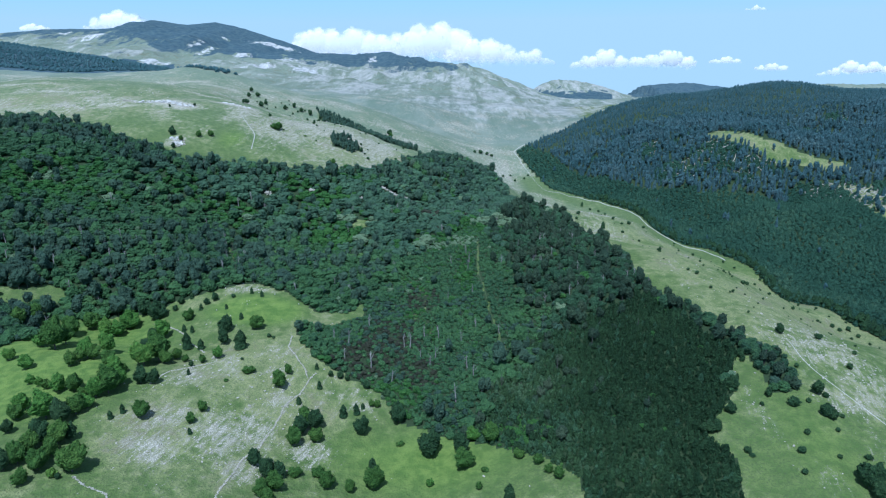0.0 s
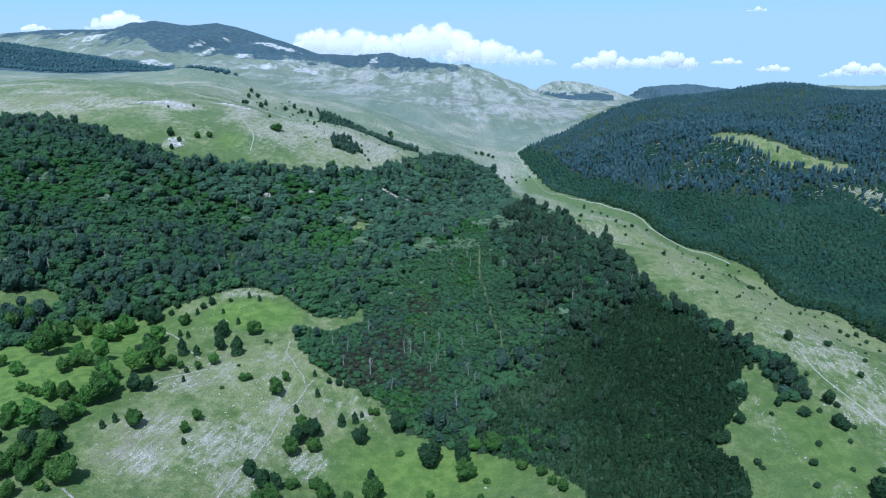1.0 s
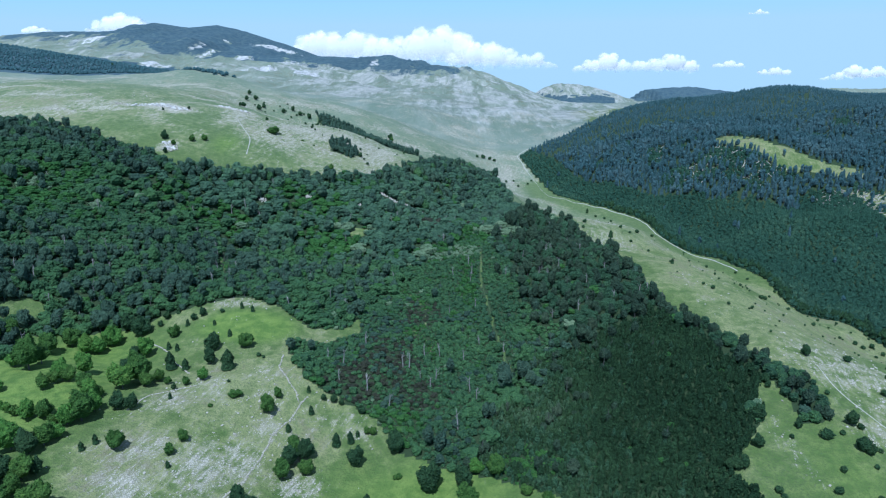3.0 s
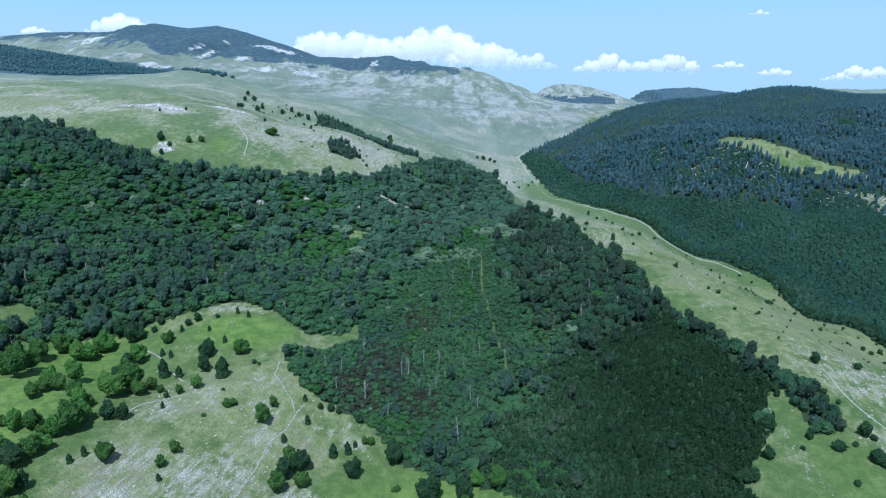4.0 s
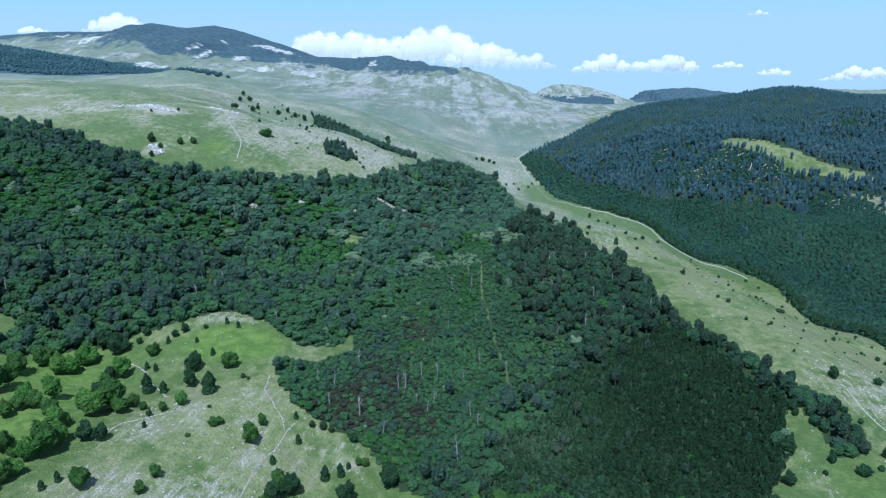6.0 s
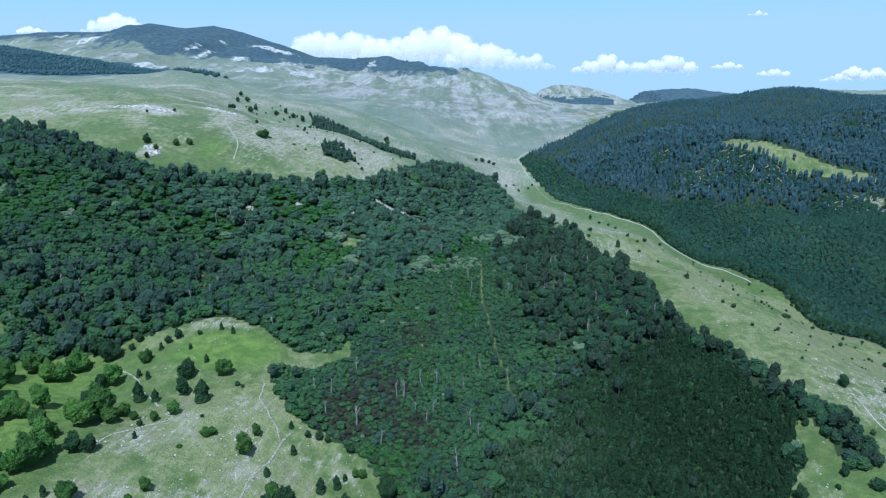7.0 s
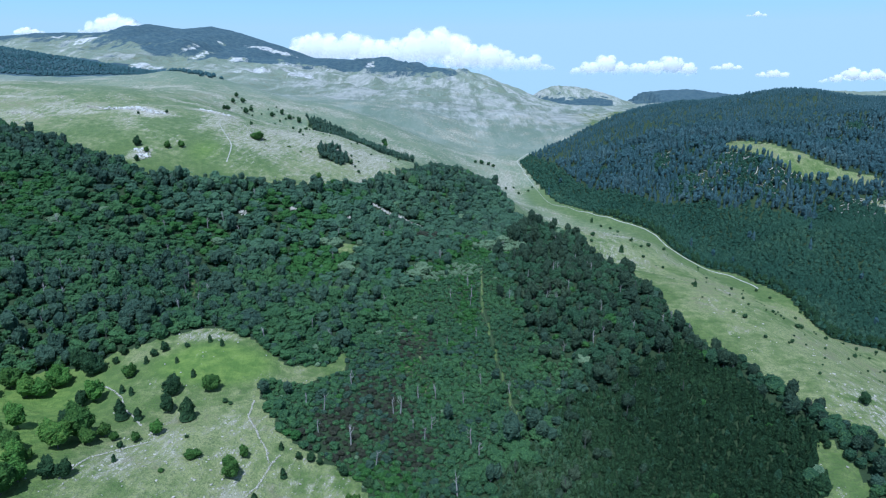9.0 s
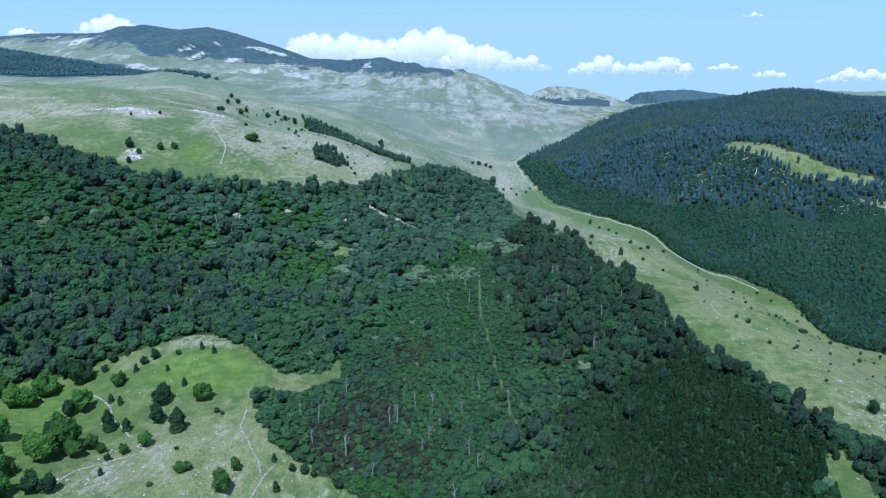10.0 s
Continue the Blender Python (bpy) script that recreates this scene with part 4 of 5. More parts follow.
MID = [crown_shape(40 + k, 5, 8, 24, "round", 0.10) for k in range(7)]
LEAFY = [crown_shape(35 + k, 7, 11, 70, "round", 0.075) for k in range(5)]
MID_FINE = [crown_shape(45 + k, 6, 9, 40, "round", 0.080) for k in range(7)]
MID_TALL = [crown_shape(50 + k, 5, 8, 34, "pine", 0.105) for k in range(6)]
TALL_FINE = [crown_shape(55 + k, 7, 10, 70, "pine", 0.085) for k in range(6)]
SMOOTH = [crown_shape(95 + k, 3, 7, 9, "round", 0.13) for k in range(6)]
TUFT = [crown_shape(90 + k, 3, 6, 8, "bud", 0.15) for k in range(6)]
SMALL = [crown_shape(60 + k, 3, 6, 4, "bud", 0.15) for k in range(6)]
SPIRE = [crown_shape(70 + k, 4, 6, 6, "pine" if k % 2 else "spire", 0.14) for k in range(6)]
FAR_SPIRE = [crown_shape(75 + k, 3, 5, 0, "spire") for k in range(5)]


def poles(name, label, x, y, r, tall, radius, material):
    """Bare trunks, slightly leaning, as one mesh."""
    n = len(x)
    z = ground_z(x, y)
    h = tall * r.uniform(0.7, 1.25, n)
    lx, ly = r.normal(0, 0.05, n) * h, r.normal(0, 0.05, n) * h
    a = np.arange(5) * 2 * np.pi / 5
    ring = np.stack([np.cos(a), np.sin(a)], 1) * radius
    low = np.stack([x[:, None] + ring[:, 0], y[:, None] + ring[:, 1], np.repeat(z[:, None] - 0.5, 5, 1)], -1)
    top = np.stack([(x + lx)[:, None] + ring[:, 0] * 0.4, (y + ly)[:, None] + ring[:, 1] * 0.4, np.repeat((z + h)[:, None], 5, 1)], -1)
    v = np.concatenate([low, top], 1).reshape(-1, 3)
    k = np.arange(5)
    f = np.stack([k, (k + 1) % 5, (k + 1) % 5 + 5, k + 5], 1)
    f = (f[None] + 10 * np.arange(n)[:, None, None]).reshape(-1, 4)
    return tagged(new(name, mesh_of(name, v, f, material)), label, "trunks", kind="stuff")


def logs(x, y, r):
    """Windthrown trunks lying about on the ground, as one mesh."""
    V, F = [], []
    for n, (cx, cy) in enumerate(zip(x, y)):
        a, h, w = r.uniform(0, 6.28), r.uniform(4, 9), r.uniform(0.2, 0.4)
        ends = [(cx + s * math.cos(a) * h / 2, cy + s * math.sin(a) * h / 2) for s in (-1, 1)]
        for k, (ex, ey) in enumerate(ends):
            z = float(ground_z(ex, ey)) + w + (r.uniform(0, 1.5) if k else 0)
            for q in range(5):
                b = q * 2 * math.pi / 5
                V.append((ex - math.sin(a) * math.cos(b) * w, ey + math.cos(a) * math.cos(b) * w, z + math.sin(b) * w))
        F += [(n * 10 + q, n * 10 + (q + 1) % 5, n * 10 + 5 + (q + 1) % 5, n * 10 + 5 + q) for q in range(5)]
    tagged(new("fallen_logs", mesh_of("fallen_logs", V, F, LOGWOOD)), "bleached windthrown trunks lying among the pines", "logs", kind="stuff")


def in_sight(x, y):
    return np.abs(x) < 0.75 * y + 25


# the wood in the hollow: leafy thicket, taller dark trees over it
def zone(x, y, outline):
    """Inside an outline whose edge is frayed."""
    return inside(x + 7 * wave(x, y, 34, 81) + 3.5 * wave(x, y, 13, 82), y + 9 * wave(x, y, 36, 83) + 4 * wave(x, y, 12, 84), outline)


RIDGE_EDGE = [(98, 400), (105, 349), (101, 312), (108, 290), (115, 268), (118, 239), (124, 230)]


def coppiced(x, y):
    """Where the even coppice grows: the ridge's side, short of the tall trees along its edge."""
    return zone(x, y, FINE_WOOD) & (off_line(x, y, RIDGE_EDGE) > 8 + 4 * wave(x, y, 21, 88))


def hollow_wood():
    x, y, r = scatter(-480, 150, 110, 705, 3.2, 31)
    fx, fy, fr = scatter(-20, 125, 110, 310, 1.4, 34)
    sx, sy, sr = scatter(-80, 70, 190, 450, 1.75, 39)
    even = inside(sx, sy, WOOD) & zone(sx, sy, SMOOTH_WOOD) & ~coppiced(sx, sy)
    coarse = inside(x, y, WOOD) & ~coppiced(x, y) & ~zone(x, y, SMOOTH_WOOD) & in_sight(x, y) & ((y < 400) | (r.rand(len(x)) < 0.85))
    fine = inside(fx, fy, WOOD) & coppiced(fx, fy)
    size = np.r_[np.where(y > 400, 1.08, 0.95)[coarse], np.full(even.sum(), 0.48), np.full(fine.sum(), 0.38)]
    x, y = np.r_[x[coarse], sx[even], fx[fine]], np.r_[y[coarse], sy[even], fy[fine]]
    fine = np.r_[np.zeros(coarse.sum() + even.sum(), bool), np.ones(fine.sum(), bool)]
    lane = np.minimum.reduce([off_line(x, y, p) for p in GREEN_LANES])
    open_ground = (off_line(x, y, LANE) < 1.15) | (among(x, y, OUTCROPS) > 0.3) | (among(x, y + 4, OUTCROPS) > 0.3) | (among(x, y + 8, OUTCROPS[:4]) > 0.4) | (among(x, y + 11, OUTCROPS[:4]) > 0.5) | (among(x + 3 * wave(x, y, 9, 93), y + 2 * wave(x, y, 7, 94), HUMP) > 0.45) | (among(x + 3 * wave(x, y, 9, 93), y + 4, HUMP) > 0.55) 
    size = np.where(off_line(x, y, LANE) < 3.0, np.minimum(size, 0.45), np.where(lane < 3.4, np.minimum(size, 0.34), size))
    x, y, size, fine = x[~open_ground], y[~open_ground], size[~open_ground], fine[~open_ground]
    n = len(x)
    w90, w24, w40 = wave(x, y, 90, 43), wave(x, y, 24, 42), wave(x, y, 40, 45)
    smooth, ridge = zone(x, y, SMOOTH_WOOD), zone(x, y, TALL_RIDGE)
    clump = among(x, y, CLUMPS)
    tall = np.clip(0.05 + 0.22 * (w90 + 0.7 * w24), 0.012, 0.42)
    tall = np.where(ridge, 0.27 + 0.20 * w24, tall)
    tall = np.where(zone(x, y, TALL_CREST), np.where(x < -190, 0.75, 0.45) + 0.2 * w24, tall)
    tall = np.where(zone(x, y, TALL_LEFT), 0.34 + 0.26 * w40, tall)
    fresh, russet, pale = among(x, y, YOUNG), among(x, y, RUSSET), among(x, y, PALE)
    fresh = np.maximum(fresh, 1.1 * np.exp(-(np.minimum.reduce([off_line(x, y, p) for p in GREEN_LANES]) / 2.6) ** 2))
    tall = np.where(fine, 0.002 + 0.07 * clump, np.where(smooth, np.where(ridge, 0.06, 0.004 + 0.075 * clump), np.maximum(tall, 0.3 * clump))) * (1 - 0.8 * fresh) * (1 - russet)
    is_tall = r.rand(n) < tall
    size = np.where(is_tall & (fine | smooth), r.uniform(0.55, 0.9, n), size)
    size = np.where(is_tall & zone(x, y, TALL_CREST), 0.9, size)
    is_russet = ~is_tall & (r.rand(n) < 0.75 * russet)
    is_pale = ~is_tall & ~is_russet & (r.rand(n) < np.clip(0.85 * pale + 0.004, 0, 0.85) * ~fine)
    is_fresh = ~is_tall & ~is_russet & ~is_pale & (r.rand(n) < np.clip(0.75 * fresh + 0.02 + 0.04 * w40 * (x < 20), 0.01, 0.75))
    rest = ~is_tall & ~is_russet & ~is_fresh & ~is_pale
    # tone by stand; right flank darkened, a slope's shade put in the tint
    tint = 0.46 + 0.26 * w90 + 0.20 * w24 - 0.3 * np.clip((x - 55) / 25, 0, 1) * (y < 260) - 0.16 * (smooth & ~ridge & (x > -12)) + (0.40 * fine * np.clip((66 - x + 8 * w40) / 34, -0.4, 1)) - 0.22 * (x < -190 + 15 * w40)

    def group(name, label, which, shapes, material, wide, high, vary=0.29):
        z = ground_z(x[which], y[which]) - 0.4
        k = which.sum()
        s = size[which] * np.clip(np.exp(r.normal(-0.03, vary, k)), 0.5, 1.75)
        spots = np.stack([x[which], y[which], z, wide * s, high * s * r.uniform(0.75, 1.3, k), r.uniform(0, 6.28, k),
                          np.clip(tint[which] + r.uniform(-0.11, 0.11, k), 0, 1), r.randint(0, len(shapes), k)], 1)
        tagged(new(name, many(name, shapes, spots, material)), label, "forest", kind="stuff")

    dusky = r.rand(n) < np.clip(0.10 + 0.4 * w40 - 0.25 * (y > 380) + 0.08 * smooth * (y < 330) * (x < -12) - 0.3 * smooth * (x > -12), 0, 0.85)
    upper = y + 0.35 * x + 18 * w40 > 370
    near = y < 300
    leafy = is_tall & (r.rand(n) < np.where(ridge | fine, 0.35, 0.2))
    is_tall = is_tall & ~leafy
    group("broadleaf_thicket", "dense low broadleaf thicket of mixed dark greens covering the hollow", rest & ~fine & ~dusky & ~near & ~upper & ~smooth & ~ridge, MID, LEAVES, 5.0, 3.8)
    group("upper_wood", "close broadleaf wood climbing to the high pasture, leaves paled bluish for haze", rest & ~fine & ~dusky & upper & ~smooth & ~ridge, MID, HAZY_LEAVES, 5.2, 4.0)
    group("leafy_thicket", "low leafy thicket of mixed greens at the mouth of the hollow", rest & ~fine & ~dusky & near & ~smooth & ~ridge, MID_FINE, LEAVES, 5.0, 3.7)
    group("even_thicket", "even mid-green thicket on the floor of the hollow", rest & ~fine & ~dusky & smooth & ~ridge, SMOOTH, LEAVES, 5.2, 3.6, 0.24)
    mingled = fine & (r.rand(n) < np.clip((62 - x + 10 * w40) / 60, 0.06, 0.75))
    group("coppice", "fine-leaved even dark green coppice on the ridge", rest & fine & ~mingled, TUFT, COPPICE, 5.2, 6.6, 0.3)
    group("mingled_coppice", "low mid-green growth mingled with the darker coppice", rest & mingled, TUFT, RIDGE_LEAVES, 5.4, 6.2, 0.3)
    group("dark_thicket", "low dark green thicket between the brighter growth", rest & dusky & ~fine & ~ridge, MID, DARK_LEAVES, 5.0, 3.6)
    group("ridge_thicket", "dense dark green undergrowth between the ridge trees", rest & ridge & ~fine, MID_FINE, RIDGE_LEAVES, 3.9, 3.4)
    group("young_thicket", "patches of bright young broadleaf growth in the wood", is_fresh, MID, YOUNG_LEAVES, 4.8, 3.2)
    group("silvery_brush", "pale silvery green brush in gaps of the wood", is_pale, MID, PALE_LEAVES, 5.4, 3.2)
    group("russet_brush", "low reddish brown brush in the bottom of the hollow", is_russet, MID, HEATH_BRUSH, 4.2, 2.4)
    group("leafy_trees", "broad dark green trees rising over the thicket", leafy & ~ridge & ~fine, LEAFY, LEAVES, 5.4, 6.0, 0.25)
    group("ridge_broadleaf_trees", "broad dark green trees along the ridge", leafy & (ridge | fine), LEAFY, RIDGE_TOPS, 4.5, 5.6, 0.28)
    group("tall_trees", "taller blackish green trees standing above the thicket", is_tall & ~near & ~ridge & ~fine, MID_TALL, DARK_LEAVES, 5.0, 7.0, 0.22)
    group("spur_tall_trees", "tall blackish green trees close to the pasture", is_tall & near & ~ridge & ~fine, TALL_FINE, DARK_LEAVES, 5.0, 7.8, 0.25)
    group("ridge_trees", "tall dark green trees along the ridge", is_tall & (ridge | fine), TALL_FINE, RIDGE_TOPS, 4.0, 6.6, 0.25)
    k = is_tall & (r.rand(n) < 0.6)
    poles("tall_tree_trunks", "grey trunks of the taller trees", x[k], y[k] - 0.6, r, 6.0, 0.16, BARK)


hollow_wood()


# the wood on the hill across the valley
def hill_wood():
    def parts_of(x, y):
        """Where low thicket, open windthrow and closed pine stand grow."""
        edge = np.interp(x, [p[0] for p in STAND_FOOT], [p[1] for p in STAND_FOOT]) + 7 * wave(x, y, 40, 46) + 6 * wave(x, y, 14, 85)
        foot = off_line(x, y, HILL_FOOT) < 8
        bare = inside(x, y, CLEARING) | inside(x, y, SCREE_GAP)
        blown = np.clip(among(x, y, WINDTHROW), 0, 1)
        stand = np.clip(0.86 + 0.35 * wave(x, y, 45, 86) + 0.2 * wave(x, y, 120, 44) + 0.4 * np.clip((y - 850) / 150, 0, 1), 0.25, 1) * (1 - 0.92 * blown)
        return inside(x, y, HILL_WOOD) & in_sight(x, y), (y <= edge) | foot, bare, stand

    x, y, r = scatter(100, 1400, 200, 1500, 4.25, 32)
    wood, low, bare, stand = parts_of(x, y)
    up = wood & ~low & ~bare & (r.rand(len(x)) < stand * np.where(y < 900, 1, 0.5))
    up = up | (wood & low & ~bare & (r.rand(len(x)) < 0.006)) | (inside(x, y, SCREE_GAP) & (r.rand(len(x)) < 0.06)) | (inside(x, y, CLEARING) & (r.rand(len(x)) < 0.02))
    for name, shapes, k in (("hill_pine_forest", SPIRE, up & (y < 930)), ("upland_pine_forest", FAR_SPIRE, up & (y >= 930))):
        plant(name, "dark blue-green pine forest covering the hill", shapes, HAZY_NEEDLES, x[k], y[k], r, 4.4, 8.6 if shapes is SPIRE else 6.8, 0.3, 0.42 + 0.35 * wave(x[k], y[k], 110, 47) + 0.25 * wave(x[k], y[k], 40, 50), 0.2)
    k = up & (r.rand(len(x)) < 0.22) & (y < 900)
    poles("hill_pine_trunks", "grey trunks of the hill pines", x[k], y[k] - 1.2, r, 7.0, 0.2, BARK)
    x, y, r = scatter(220, 560, 560, 900, 4.6, 37)
    k = (among(x, y, WINDTHROW) > 0.3) & inside(x, y, HILL_WOOD) & ~inside(x, y, CLEARING)
    logs(x[k], y[k], r)
    x, y, r = scatter(100, 800, 200, 960, 3.2, 35)
    wood, low, bare, stand = parts_of(x, y)
    low = wood & ~bare & (low | (stand < 0.55)) | (inside(x, y, SCREE_GAP) & (r.rand(len(x)) < 0.12))
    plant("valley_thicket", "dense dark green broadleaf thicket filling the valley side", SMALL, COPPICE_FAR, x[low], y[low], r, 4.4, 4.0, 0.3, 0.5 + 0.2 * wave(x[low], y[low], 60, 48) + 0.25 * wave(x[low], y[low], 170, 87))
    # a close dark row of taller trees along the road
    x, y, r = scatter(100, 260, 200, 915, 3.0, 38)
    d = off_line(x, y, HILL_FOOT)
    k = inside(x, y, HILL_WOOD) & (d < 6.5) & (y < 720) & (r.rand(len(x)) < 0.75)
    plant("roadside_trees", "close row of dark broadleaf trees at the edge of the road", SMALL, SHADE_LEAVES, x[k], y[k], r, 5.0, 6.2, 0.3, 0.35)


hill_wood()

# pines on the high pasture and on the spur behind it
x, y, r = scatter(-170, -10, 540, 830, 2.9, 33)
keep = (inside(x, y, PINE_BELT) | inside(x, y, SMALL_BELT)) & (r.rand(len(x)) < 0.8)
plant("pine_belt", "narrow belt of dark pines on the high pasture", SPIRE, DARK_LEAVES, x[keep], y[keep], r, 3.6, 5.2, 0.3, 0.2)
x, y, r = scatter(-1350, -290, 890, 1760, 8.0, 36)
keep = in_sight(x, y) & (((x < -0.415 * y) & (y > 1090)) | inside(x, y, [(-420, 1010), (-372, 1000), (-290, 930), (-300, 905), (-350, 930)]))
plant("spur_pine_forest", "dark pine forest on the spur below the mountain", FAR_SPIRE, HAZY_NEEDLES, x[keep], y[keep], r, 9.0, 4.6, 0.3, 0.4 + 0.3 * wave(x[keep], y[keep], 160, 55) + 0.2 * wave(x[keep], y[keep], 50, 56), 0.15)

# bleached dead trees
SNAG_PLACES = 130


def snag(seed):
    """A dead tree: a broken trunk and bare limbs, each a part."""
    q, tree = random.Random(seed), new("dead_tree")

    def tube(name, points, radii):
        bm = bmesh.new()
        rings = []
        for (x, y, z), rad in zip(points, radii):
            rings.append([bm.verts.new((x + rad * math.cos(a * 1.2566), y + rad * math.sin(a * 1.2566), z)) for a in range(5)])
        for low, top in zip(rings, rings[1:]):
            for k in range(5):
                bm.faces.new((low[k], low[(k + 1) % 5], top[(k + 1) % 5], top[k]))
        bm.faces.new(rings[-1])
        part(name, bm, DEADWOOD, tree)

    bend = [q.uniform(-0.3, 0.3) for k in range(4)]
    tube("trunk", [(0, 0, -0.5), (bend[0], bend[1], 3.0), (bend[0] * 2, bend[2], 6.0), (bend[3], bend[2] * 2, 8.2)], [0.30, 0.24, 0.17, 0.07])
    for k in range(4):
        h, a = q.uniform(3.2, 7.0), q.uniform(0, 6.28)
        dx, dy, far = math.cos(a), math.sin(a), q.uniform(1.0, 2.2)
        bx, by = bend[0] * h / 4, bend[1] * h / 4
        tube("limb", [(bx, by, h), (bx + dx * far * 0.6, by + dy * far * 0.6, h + 0.5), (bx + dx * far, by + dy * far, h + far * 0.9)], [0.12, 0.09, 0.04])
    return tagged(tree, "bleached grey dead tree with bare broken limbs in the wood", "dead tree", "dead trees in the wood")


snags = [snag(k) for k in range(4)]
r = np.random.RandomState(77)
put = 0
while put < SNAG_PLACES:
    x, y = r.uniform(-260, 110), r.uniform(200, 480)
    near = inside(x, y, TALL_LEFT) * 1.0 + 0.5 * inside(x, y, TALL_RIDGE) + 0.35 + 0.8 * float(among(np.array(x), np.array(y), RUSSET, 1.5))
    if not inside(x, y, WOOD) or (inside(x, y, FINE_WOOD) and r.rand() < 0.93) or abs(x) > 0.72 * y or r.rand() > near:
        continue
    m = pose(x, y, float(ground_z(x, y)), r.uniform(-6, 6), r.uniform(-6, 6), r.uniform(0, 360))
    ob = snags[put] if put < 4 else copy_thing(snags[put % 4], m)
    ob.matrix_world = m
    s = r.uniform(0.6, 0.95)
    ob.scale = (s, s, s)
    put += 1

# small bushes strewn on the slope above the road
SLOPE = [(128, 300), (114, 345), (112, 400), (108, 470), (140, 560), (190, 580), (206, 470), (216, 400), (228, 330), (215, 270), (160, 245)]
put = 0
while put < 95:
    x, y = r.uniform(100, 235), 245 + 330 * r.rand() ** 1.3
    if not inside(x, y, SLOPE):
        continue
    made = copy_thing(masters["k", put % 4], pose(x, y, float(ground_z(x, y)) - 0.05, 0, 0, r.uniform(0, 360)))
    w = r.uniform(0.45, 1.1) * (1.7 if r.rand() < 0.15 else 1)
    made.scale = (w, w, w * r.uniform(0.8, 1.4))
    put += 1


# low shrubs strewn over the high pasture
SHRUBBY = [(-245, 840), (-150, 810), (-60, 690), (-10, 640), (-30, 575), (-70, 545), (-120, 600), (-190, 690)]
put = 0
while put < 80:
    x, y = r.uniform(-245, -10), r.uniform(545, 840)
    if not inside(x, y, SHRUBBY):
        continue
    made = copy_thing(masters["k", put % 4], pose(x, y, float(ground_z(x, y)) - 0.05, 0, 0, r.uniform(0, 360)))
    tagged(made, "small dark shrub on the stony high pasture", "bush", "shrubs on the high pasture")
    w = r.uniform(1.1, 2.8)
    made.scale = (w, w, w * r.uniform(0.8, 1.3))
    put += 1


# ---- stones ----
def stones(name, label, x, y, r, small, large, category="stones", flat=0.6, lift=0.0, material=LIMESTONE):
    v, f = ico(1)
    shapes = []
    for k in range(6):
        q = np.random.RandomState(k)
        shapes.append((v * q.uniform(0.6, 1.15, (len(v), 1)) * np.array([1, q.uniform(0.6, 0.9), 1]) * 0.5, f))
    n = len(x)
    s = small + (large - small) * r.rand(n) ** 3
    spots = np.stack([x, y, ground_z(x, y) + 0.12 * s + lift, s, s * flat * r.uniform(0.7, 1.3, n), r.uniform(0, 6.28, n), r.rand(n), r.randint(0, 6, n)], 1)
    return tagged(new(name, many(name, shapes, spots, material, False)), label, category, kind="stuff")


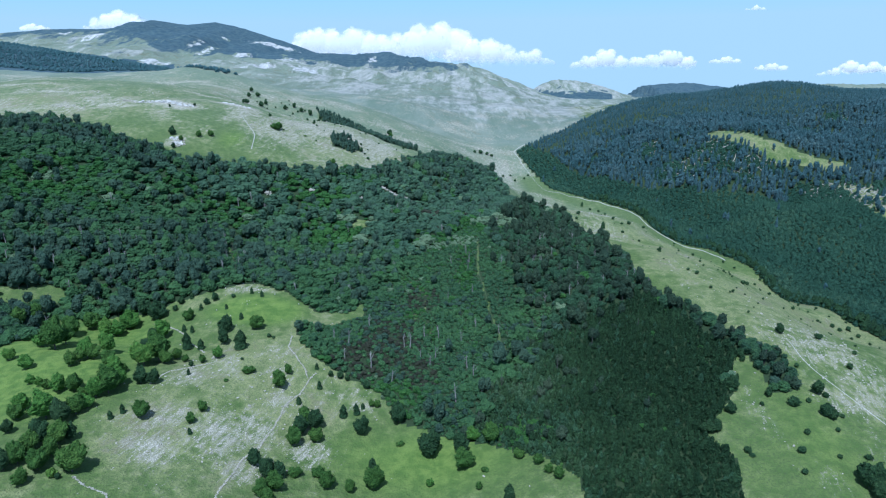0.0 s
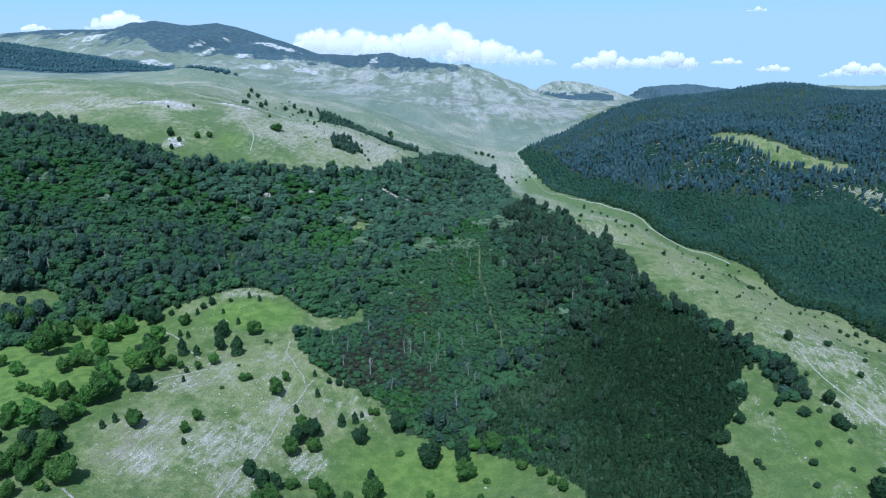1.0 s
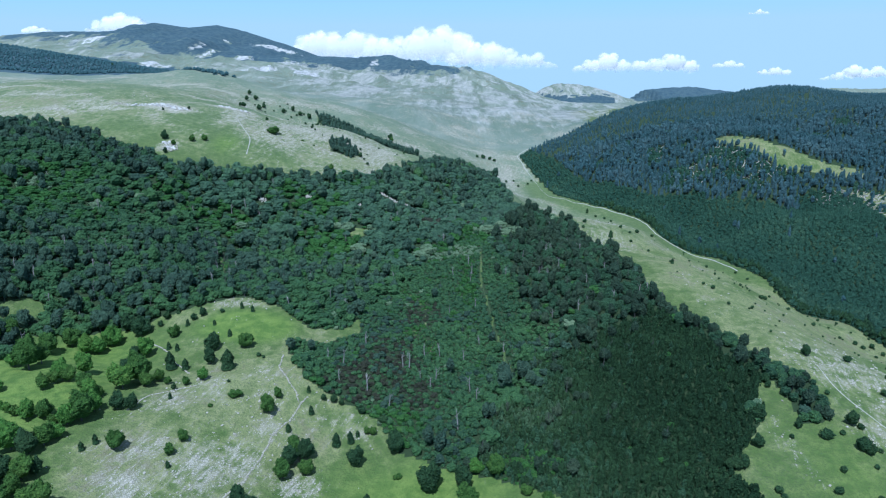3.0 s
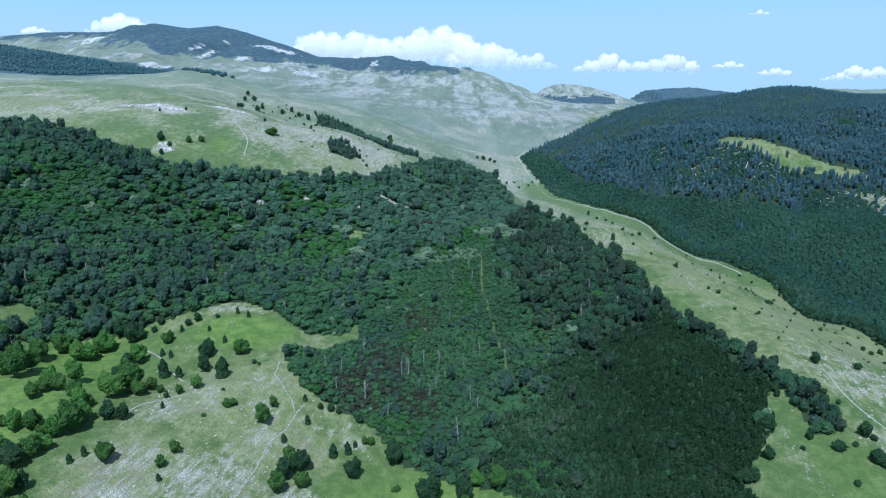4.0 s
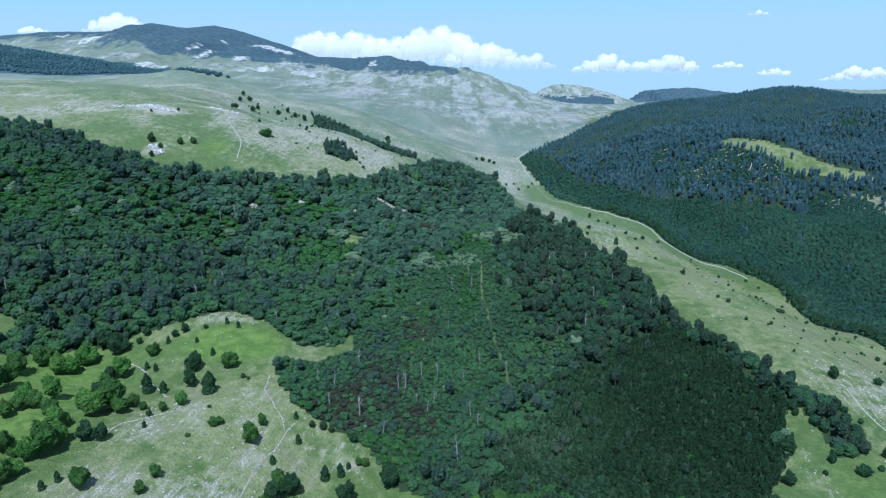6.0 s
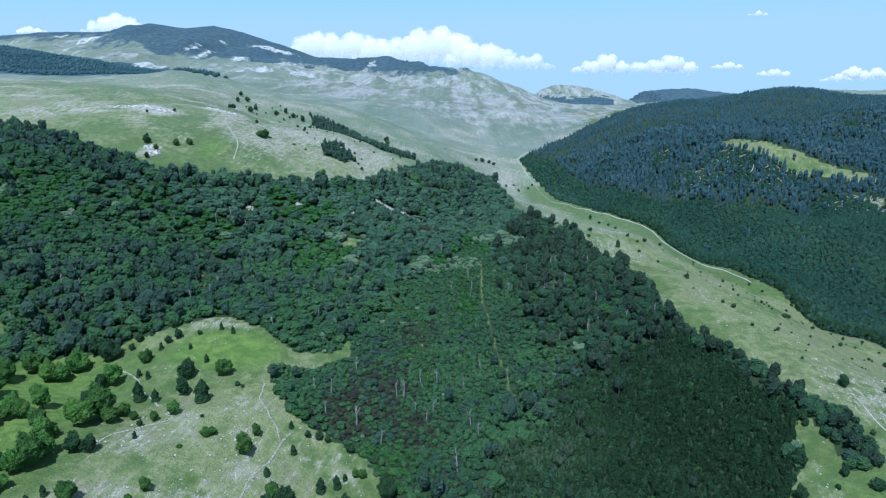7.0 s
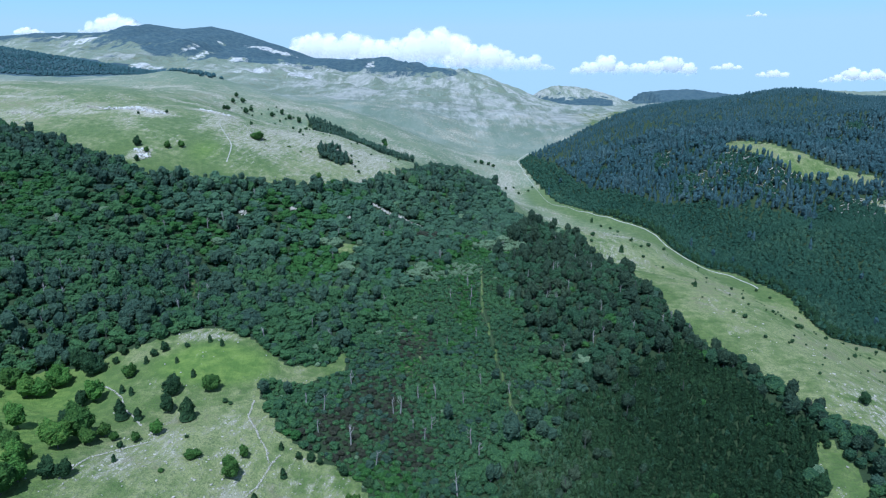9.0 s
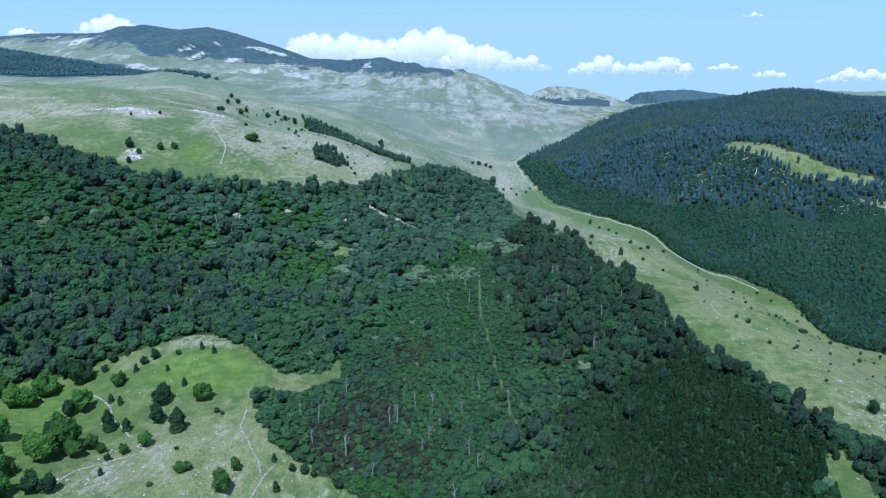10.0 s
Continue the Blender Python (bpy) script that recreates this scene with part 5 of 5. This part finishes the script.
def strewn_stones():
    x, y, r = scatter(-135, 175, 150, 335, 0.8, 51)
    m = ground_masks(x, y, ground_z(x, y))
    keep = (r.rand(len(x)) < 0.8 * np.clip(m["rock"] + 0.22 * wave(x, y, 5, 91) + 0.2 * wave(x * 0.4 + y, y * 1.6 - x, 9, 92), 0, 1.2) ** 3.2 + 0.0004) & (m["wood"] < 0.5) & (np.abs(x) < 0.75 * y)
    stones("limestone_rubble", "pale limestone rubble strewn over the pasture", x[keep], y[keep], r, 0.22, 1.25)
    x, y, r = scatter(-420, 240, 430, 950, 3.2, 52)
    m = ground_masks(x, y, ground_z(x, y))
    keep = (r.rand(len(x)) < 0.45 * m["rock"] ** 3) & (m["wood"] < 0.5) & (np.abs(x) < 0.75 * y)
    stones("limestone_outcrops", "pale limestone outcrops on the high pasture", x[keep], y[keep], r, 0.4, 1.9)
    px, py = [], []
    for cx, cy, rx, ry in OUTCROPS:
        n = int(6 + rx * ry * 3)
        a, d = r.uniform(0, 6.28, n), np.sqrt(r.rand(n))
        px.append(cx + np.cos(a) * d * rx), py.append(cy + np.sin(a) * d * ry)
    hx, hy = [], []
    for cx, cy, rx, ry, n in [(-233, 568, 19, 6, 260), (-262, 565, 14, 3, 60), (-199, 481, 5, 8, 130), (-192, 608, 17, 5, 190), (-201, 745, 20, 12, 60), (-165, 600, 16, 16, 110), (-140, 560, 30, 22, 200), (-120, 592, 38, 28, 240), (-310, 546, 26, 3, 70), (-272, 567, 12, 3, 60), (-386, 720, 110, 10, 120), (60, 765, 10, 25, 90),
                              (90, 830, 14, 40, 160), (112, 440, 6, 30, 40), (-300, 600, 60, 20, 90)]:
        a, d = r.uniform(0, 6.28, n), np.sqrt(r.rand(n))
        hx.append(cx + np.cos(a) * d * rx), hy.append(cy + np.sin(a) * d * ry)
    stones("meadow_crags", "pale limestone crags breaking the turf of the high pasture", np.concatenate(hx), np.concatenate(hy), r, 0.5, 2.0, flat=0.6)
    px2, py2 = [], []
    for cx, cy, rx, ry, n in [(-233, 568, 17, 5, 150), (-258, 566, 12, 3, 40), (-192, 608, 14, 4, 70), (-199, 481, 3.5, 6, 40), (-205, 489, 3, 3, 20)]:
        a, d = r.uniform(0, 6.28, n), np.sqrt(r.rand(n))
        px2.append(cx + np.cos(a) * d * rx), py2.append(cy + np.sin(a) * d * ry)
    stones("meadow_ledges", "large pale limestone ledges along the crest of the high pasture", np.concatenate(px2), np.concatenate(py2), r, 1.0, 3.6, flat=0.6, material=PALE_LIMESTONE)
    stones("forest_rocks", "bare limestone rocks in a gap of the wood", np.concatenate(px), np.concatenate(py), r, 0.8, 2.6, flat=0.9, lift=0.4)


strewn_stones()


def drystone_wall(line, seed, label="tumbled drystone wall of pale limestone across the pasture"):
    """A low row of heaped stones."""
    pts = np.array(line, float)
    d = np.r_[0, np.cumsum(np.hypot(*np.diff(pts, axis=0).T))]
    r = np.random.RandomState(seed)
    t = r.uniform(0, d[-1], int(d[-1] * 12))
    x = np.interp(t, d, pts[:, 0]) + r.normal(0, 0.15, len(t)) + 0.5 * wave(t, t * 0, 17, seed)
    y = np.interp(t, d, pts[:, 1]) + r.normal(0, 0.15, len(t))
    ob = stones("drystone_wall", label, x, y, r, 0.3, 0.6, "wall", 0.8, 0.08)
    del ob["kind"]
    ob["group"] = "walls on the pasture"


drystone_wall([(-52, 238), (-54, 234), (-56, 225), (-60, 214), (-61, 203), (-63, 193), (-66, 183), (-68, 172), (-68, 160)], 3)
drystone_wall([(-54, 234), (-61, 246), (-67, 256), (-68, 266)], 4)
drystone_wall([(-138, 284), (-130, 279), (-123, 274), (-117, 268), (-113, 261), (-106, 254), (-101, 249)], 6)
drystone_wall([(-110, 216), (-108, 221), (-106, 228), (-102, 233), (-93, 239)], 7)
drystone_wall([(-93, 152), (-97, 158), (-104, 160), (-109, 163)], 5)


# ---- clouds ----
def cloud_material():
    m = Mat("cloud", 1.0)
    m.b.inputs["Specular IOR Level"].default_value = 0
    white = (0.80, 0.785, 0.795)
    m.colour(white)
    thin = m.t.nodes.new("ShaderNodeBsdfTranslucent")
    soft = m.t.nodes.new("ShaderNodeMixShader")
    m.put(thin.inputs[0], white), m.put(soft.inputs[0], 0.35)
    m.t.links.new(m.b.outputs[0], soft.inputs[1]), m.t.links.new(thin.outputs[0], soft.inputs[2])
    clear = m.t.nodes.new("ShaderNodeBsdfTransparent")
    both = m.t.nodes.new("ShaderNodeMixShader")
    wisp, curl = m.noise(0.012, 6, 0.58), m.noise(0.03, 2, 0.5)
    v = m.math("ADD", m.attr("body"), m.math("ADD", m.math("MULTIPLY", m.math("SUBTRACT", wisp, 0.5), 1.0), m.math("MULTIPLY", m.math("SUBTRACT", curl, 0.5), 0.7)))
    m.put(both.inputs[0], m.span(v, -0.05, 0.85, 0.0, 0.93))
    m.t.links.new(clear.outputs[0], both.inputs[1]), m.t.links.new(soft.outputs[0], both.inputs[2])
    m.t.links.new(both.outputs[0], m.t.nodes["Material Output"].inputs[0])
    return m.m


CLOUD = cloud_material()


def cloud(puffs, foot, seed):
    """A fair-weather cloud: billows heaped on billows, thinning to nothing at its rim and towards its foot. puffs: x, top, radius."""
    r = np.random.RandomState(seed)
    balls = []
    for x, top, rad in puffs:
        balls.append((x, top - rad, rad))
        for k in range(12):
            a = r.uniform(-0.6, 3.7)
            balls.append((x + math.cos(a) * rad * r.uniform(0.7, 1.5), top - rad + math.sin(a) * rad * 0.72, rad * r.uniform(0.25, 0.55)))
    top, left, right, big = max(b[1] + b[2] for b in balls), min(b[0] - b[2] for b in balls), max(b[0] + b[2] for b in balls), max(b[2] for b in balls)
    step = 6.0 if big < 100 else 9.0
    gx, gz = np.meshgrid(np.arange(left - 50, right + 50, step), np.arange(foot - 25, top + 35, step), indexing="ij")
    deep, body = np.zeros_like(gx), np.full_like(gx, -1.0)
    for cx, cz, rad in balls:
        t = 1 - ((gx - cx) / (1.2 * rad)) ** 2 - ((gz - cz) / rad) ** 2
        body = np.maximum(body, t * np.clip(0.5 + rad / big, 0, 1))
        deep = np.maximum(deep, rad * np.sqrt(np.clip(t, 0, 1)))
    body = np.minimum(body, (gz - foot) / (0.45 * (top - foot)) - 0.1)
    rows, cols = gx.shape
    i = (np.arange(rows - 1)[:, None] * cols + np.arange(cols - 1)).ravel()
    quads = np.stack([i, i + cols, i + cols + 1, i + 1], 1)
    quads = quads[(body.ravel()[quads] > -0.35).all(1)]
    relief = 0.55 * deep
    V = [np.stack([gx.ravel(), 4720 + side * (2 + relief.ravel() * (1 if side < 0 else 0.6)), gz.ravel()], 1) for side in (-1, 1)]
    F = np.concatenate([quads, quads[:, ::-1] + gx.size])
    keep = np.unique(F)
    new_place = np.zeros(2 * gx.size, int)
    new_place[keep] = np.arange(len(keep))
    me = mesh_of("cloud", np.concatenate(V)[keep], new_place[F], CLOUD, True, dict(body=np.r_[body.ravel(), body.ravel()][keep]))
    ob = tagged(new("cloud", me), "white fair-weather cumulus cloud in the blue sky", "cloud", "clouds")
    ob.visible_shadow = False


cloud([(-2940, 585, 34), (-2880, 602, 40), (-2810, 590, 30)], 545, 1)
cloud([(-2430, 615, 60), (-2350, 660, 80), (-2250, 678, 95), (-2140, 652, 85), (-2085, 610, 55)], 530, 2)
cloud([(-990, 500, 70), (-880, 560, 110), (-760, 550, 110), (-640, 562, 115), (-500, 530, 110), (-365, 524, 110), (-200, 555, 125), (-40, 590, 140), (90, 555, 110)], 330, 3)
cloud([(195, 500, 100), (350, 478, 95), (470, 425, 60), (560, 405, 55), (650, 418, 55), (740, 360, 45)], 305, 4)
cloud([(960, 335, 30), (1060, 375, 50), (1170, 414, 65), (1280, 370, 50), (1400, 366, 50), (1520, 385, 55), (1640, 414, 65), (1760, 365, 45)], 280, 5)
cloud([(1960, 350, 30), (2030, 368, 36), (2110, 352, 28)], 318, 6)
cloud([(2290, 305, 30), (2370, 325, 38), (2450, 308, 30)], 265, 7)
cloud([(2740, 260, 28), (2830, 290, 34), (2930, 335, 46), (3020, 310, 36), (3100, 328, 40), (3200, 300, 34)], 225, 8)
cloud([(2150, 690, 16), (2205, 712, 22), (2260, 698, 16)], 675, 9)


# ---- road and paths ----
def strip(name, line, width, material, label, lift=0.12, kind="structure", grown=None):
    """A draped ribbon with uneven edges and a little thickness."""
    pts = np.array(line, float)
    d = np.r_[0, np.cumsum(np.hypot(*np.diff(pts, axis=0).T))]
    t = np.arange(0, d[-1], 2.0)
    k = np.ones(9) / 9
    x, y = np.interp(t, d, pts[:, 0]), np.interp(t, d, pts[:, 1])
    pad = lambda a: np.convolve(np.r_[np.full(4, a[0]), a, np.full(4, a[-1])], k, "valid")
    x, y = pad(x), pad(y)
    tx, ty = np.gradient(x), np.gradient(y)
    n = np.hypot(tx, ty)
    nx, ny = -ty / n, tx / n
    w = width * (0.5 + 0.14 * wave(x, y, 14, 61)) * (1 - (1 - grown[2]) * np.exp(-(np.hypot(x - grown[0], y - grown[1]) / 70) ** 4) if grown else 1)
    cols = []
    for s in (-1, -0.4, 0.4, 1):
        px, py = x + nx * w * s, y + ny * w * s
        cols.append(np.stack([px, py, ground_z(px, py) + (lift if abs(s) < 1 else -0.05)], 1))
    v = np.concatenate(cols)
    m = len(x)
    i = np.arange(m - 1)
    f = np.concatenate([np.stack([i + a * m, i + 1 + a * m, i + 1 + (a + 1) * m, i + (a + 1) * m], 1) for a in range(3)])
    return tagged(new(name, mesh_of(name, v, f, material, True)), label, "path" if "path" in name else "road", kind=kind)


strip("road", ROAD_LINE, 0.95, GRAVEL, "pale gravel road along the valley floor", 0.3, grown=(125, 800, 0.12))
strip("footpath", [(141, 240), (137, 221), (139, 213), (142, 205), (147, 196), (149, 186), (150, 170)], 0.5, TRODDEN, "pale trodden footpath across the stony slope")
strip("footpath", [(-149, 498), (-151, 507), (-152, 517), (-154, 529), (-163, 546), (-171, 560), (-180, 580)], 0.9, TRODDEN, "pale trodden footpath over the high pasture")
strip("forest_path", LANE, 0.4, SHADED_RIDE, "narrow overgrown grassy ride through the wood, coloured dark for its shadow", 0.1)
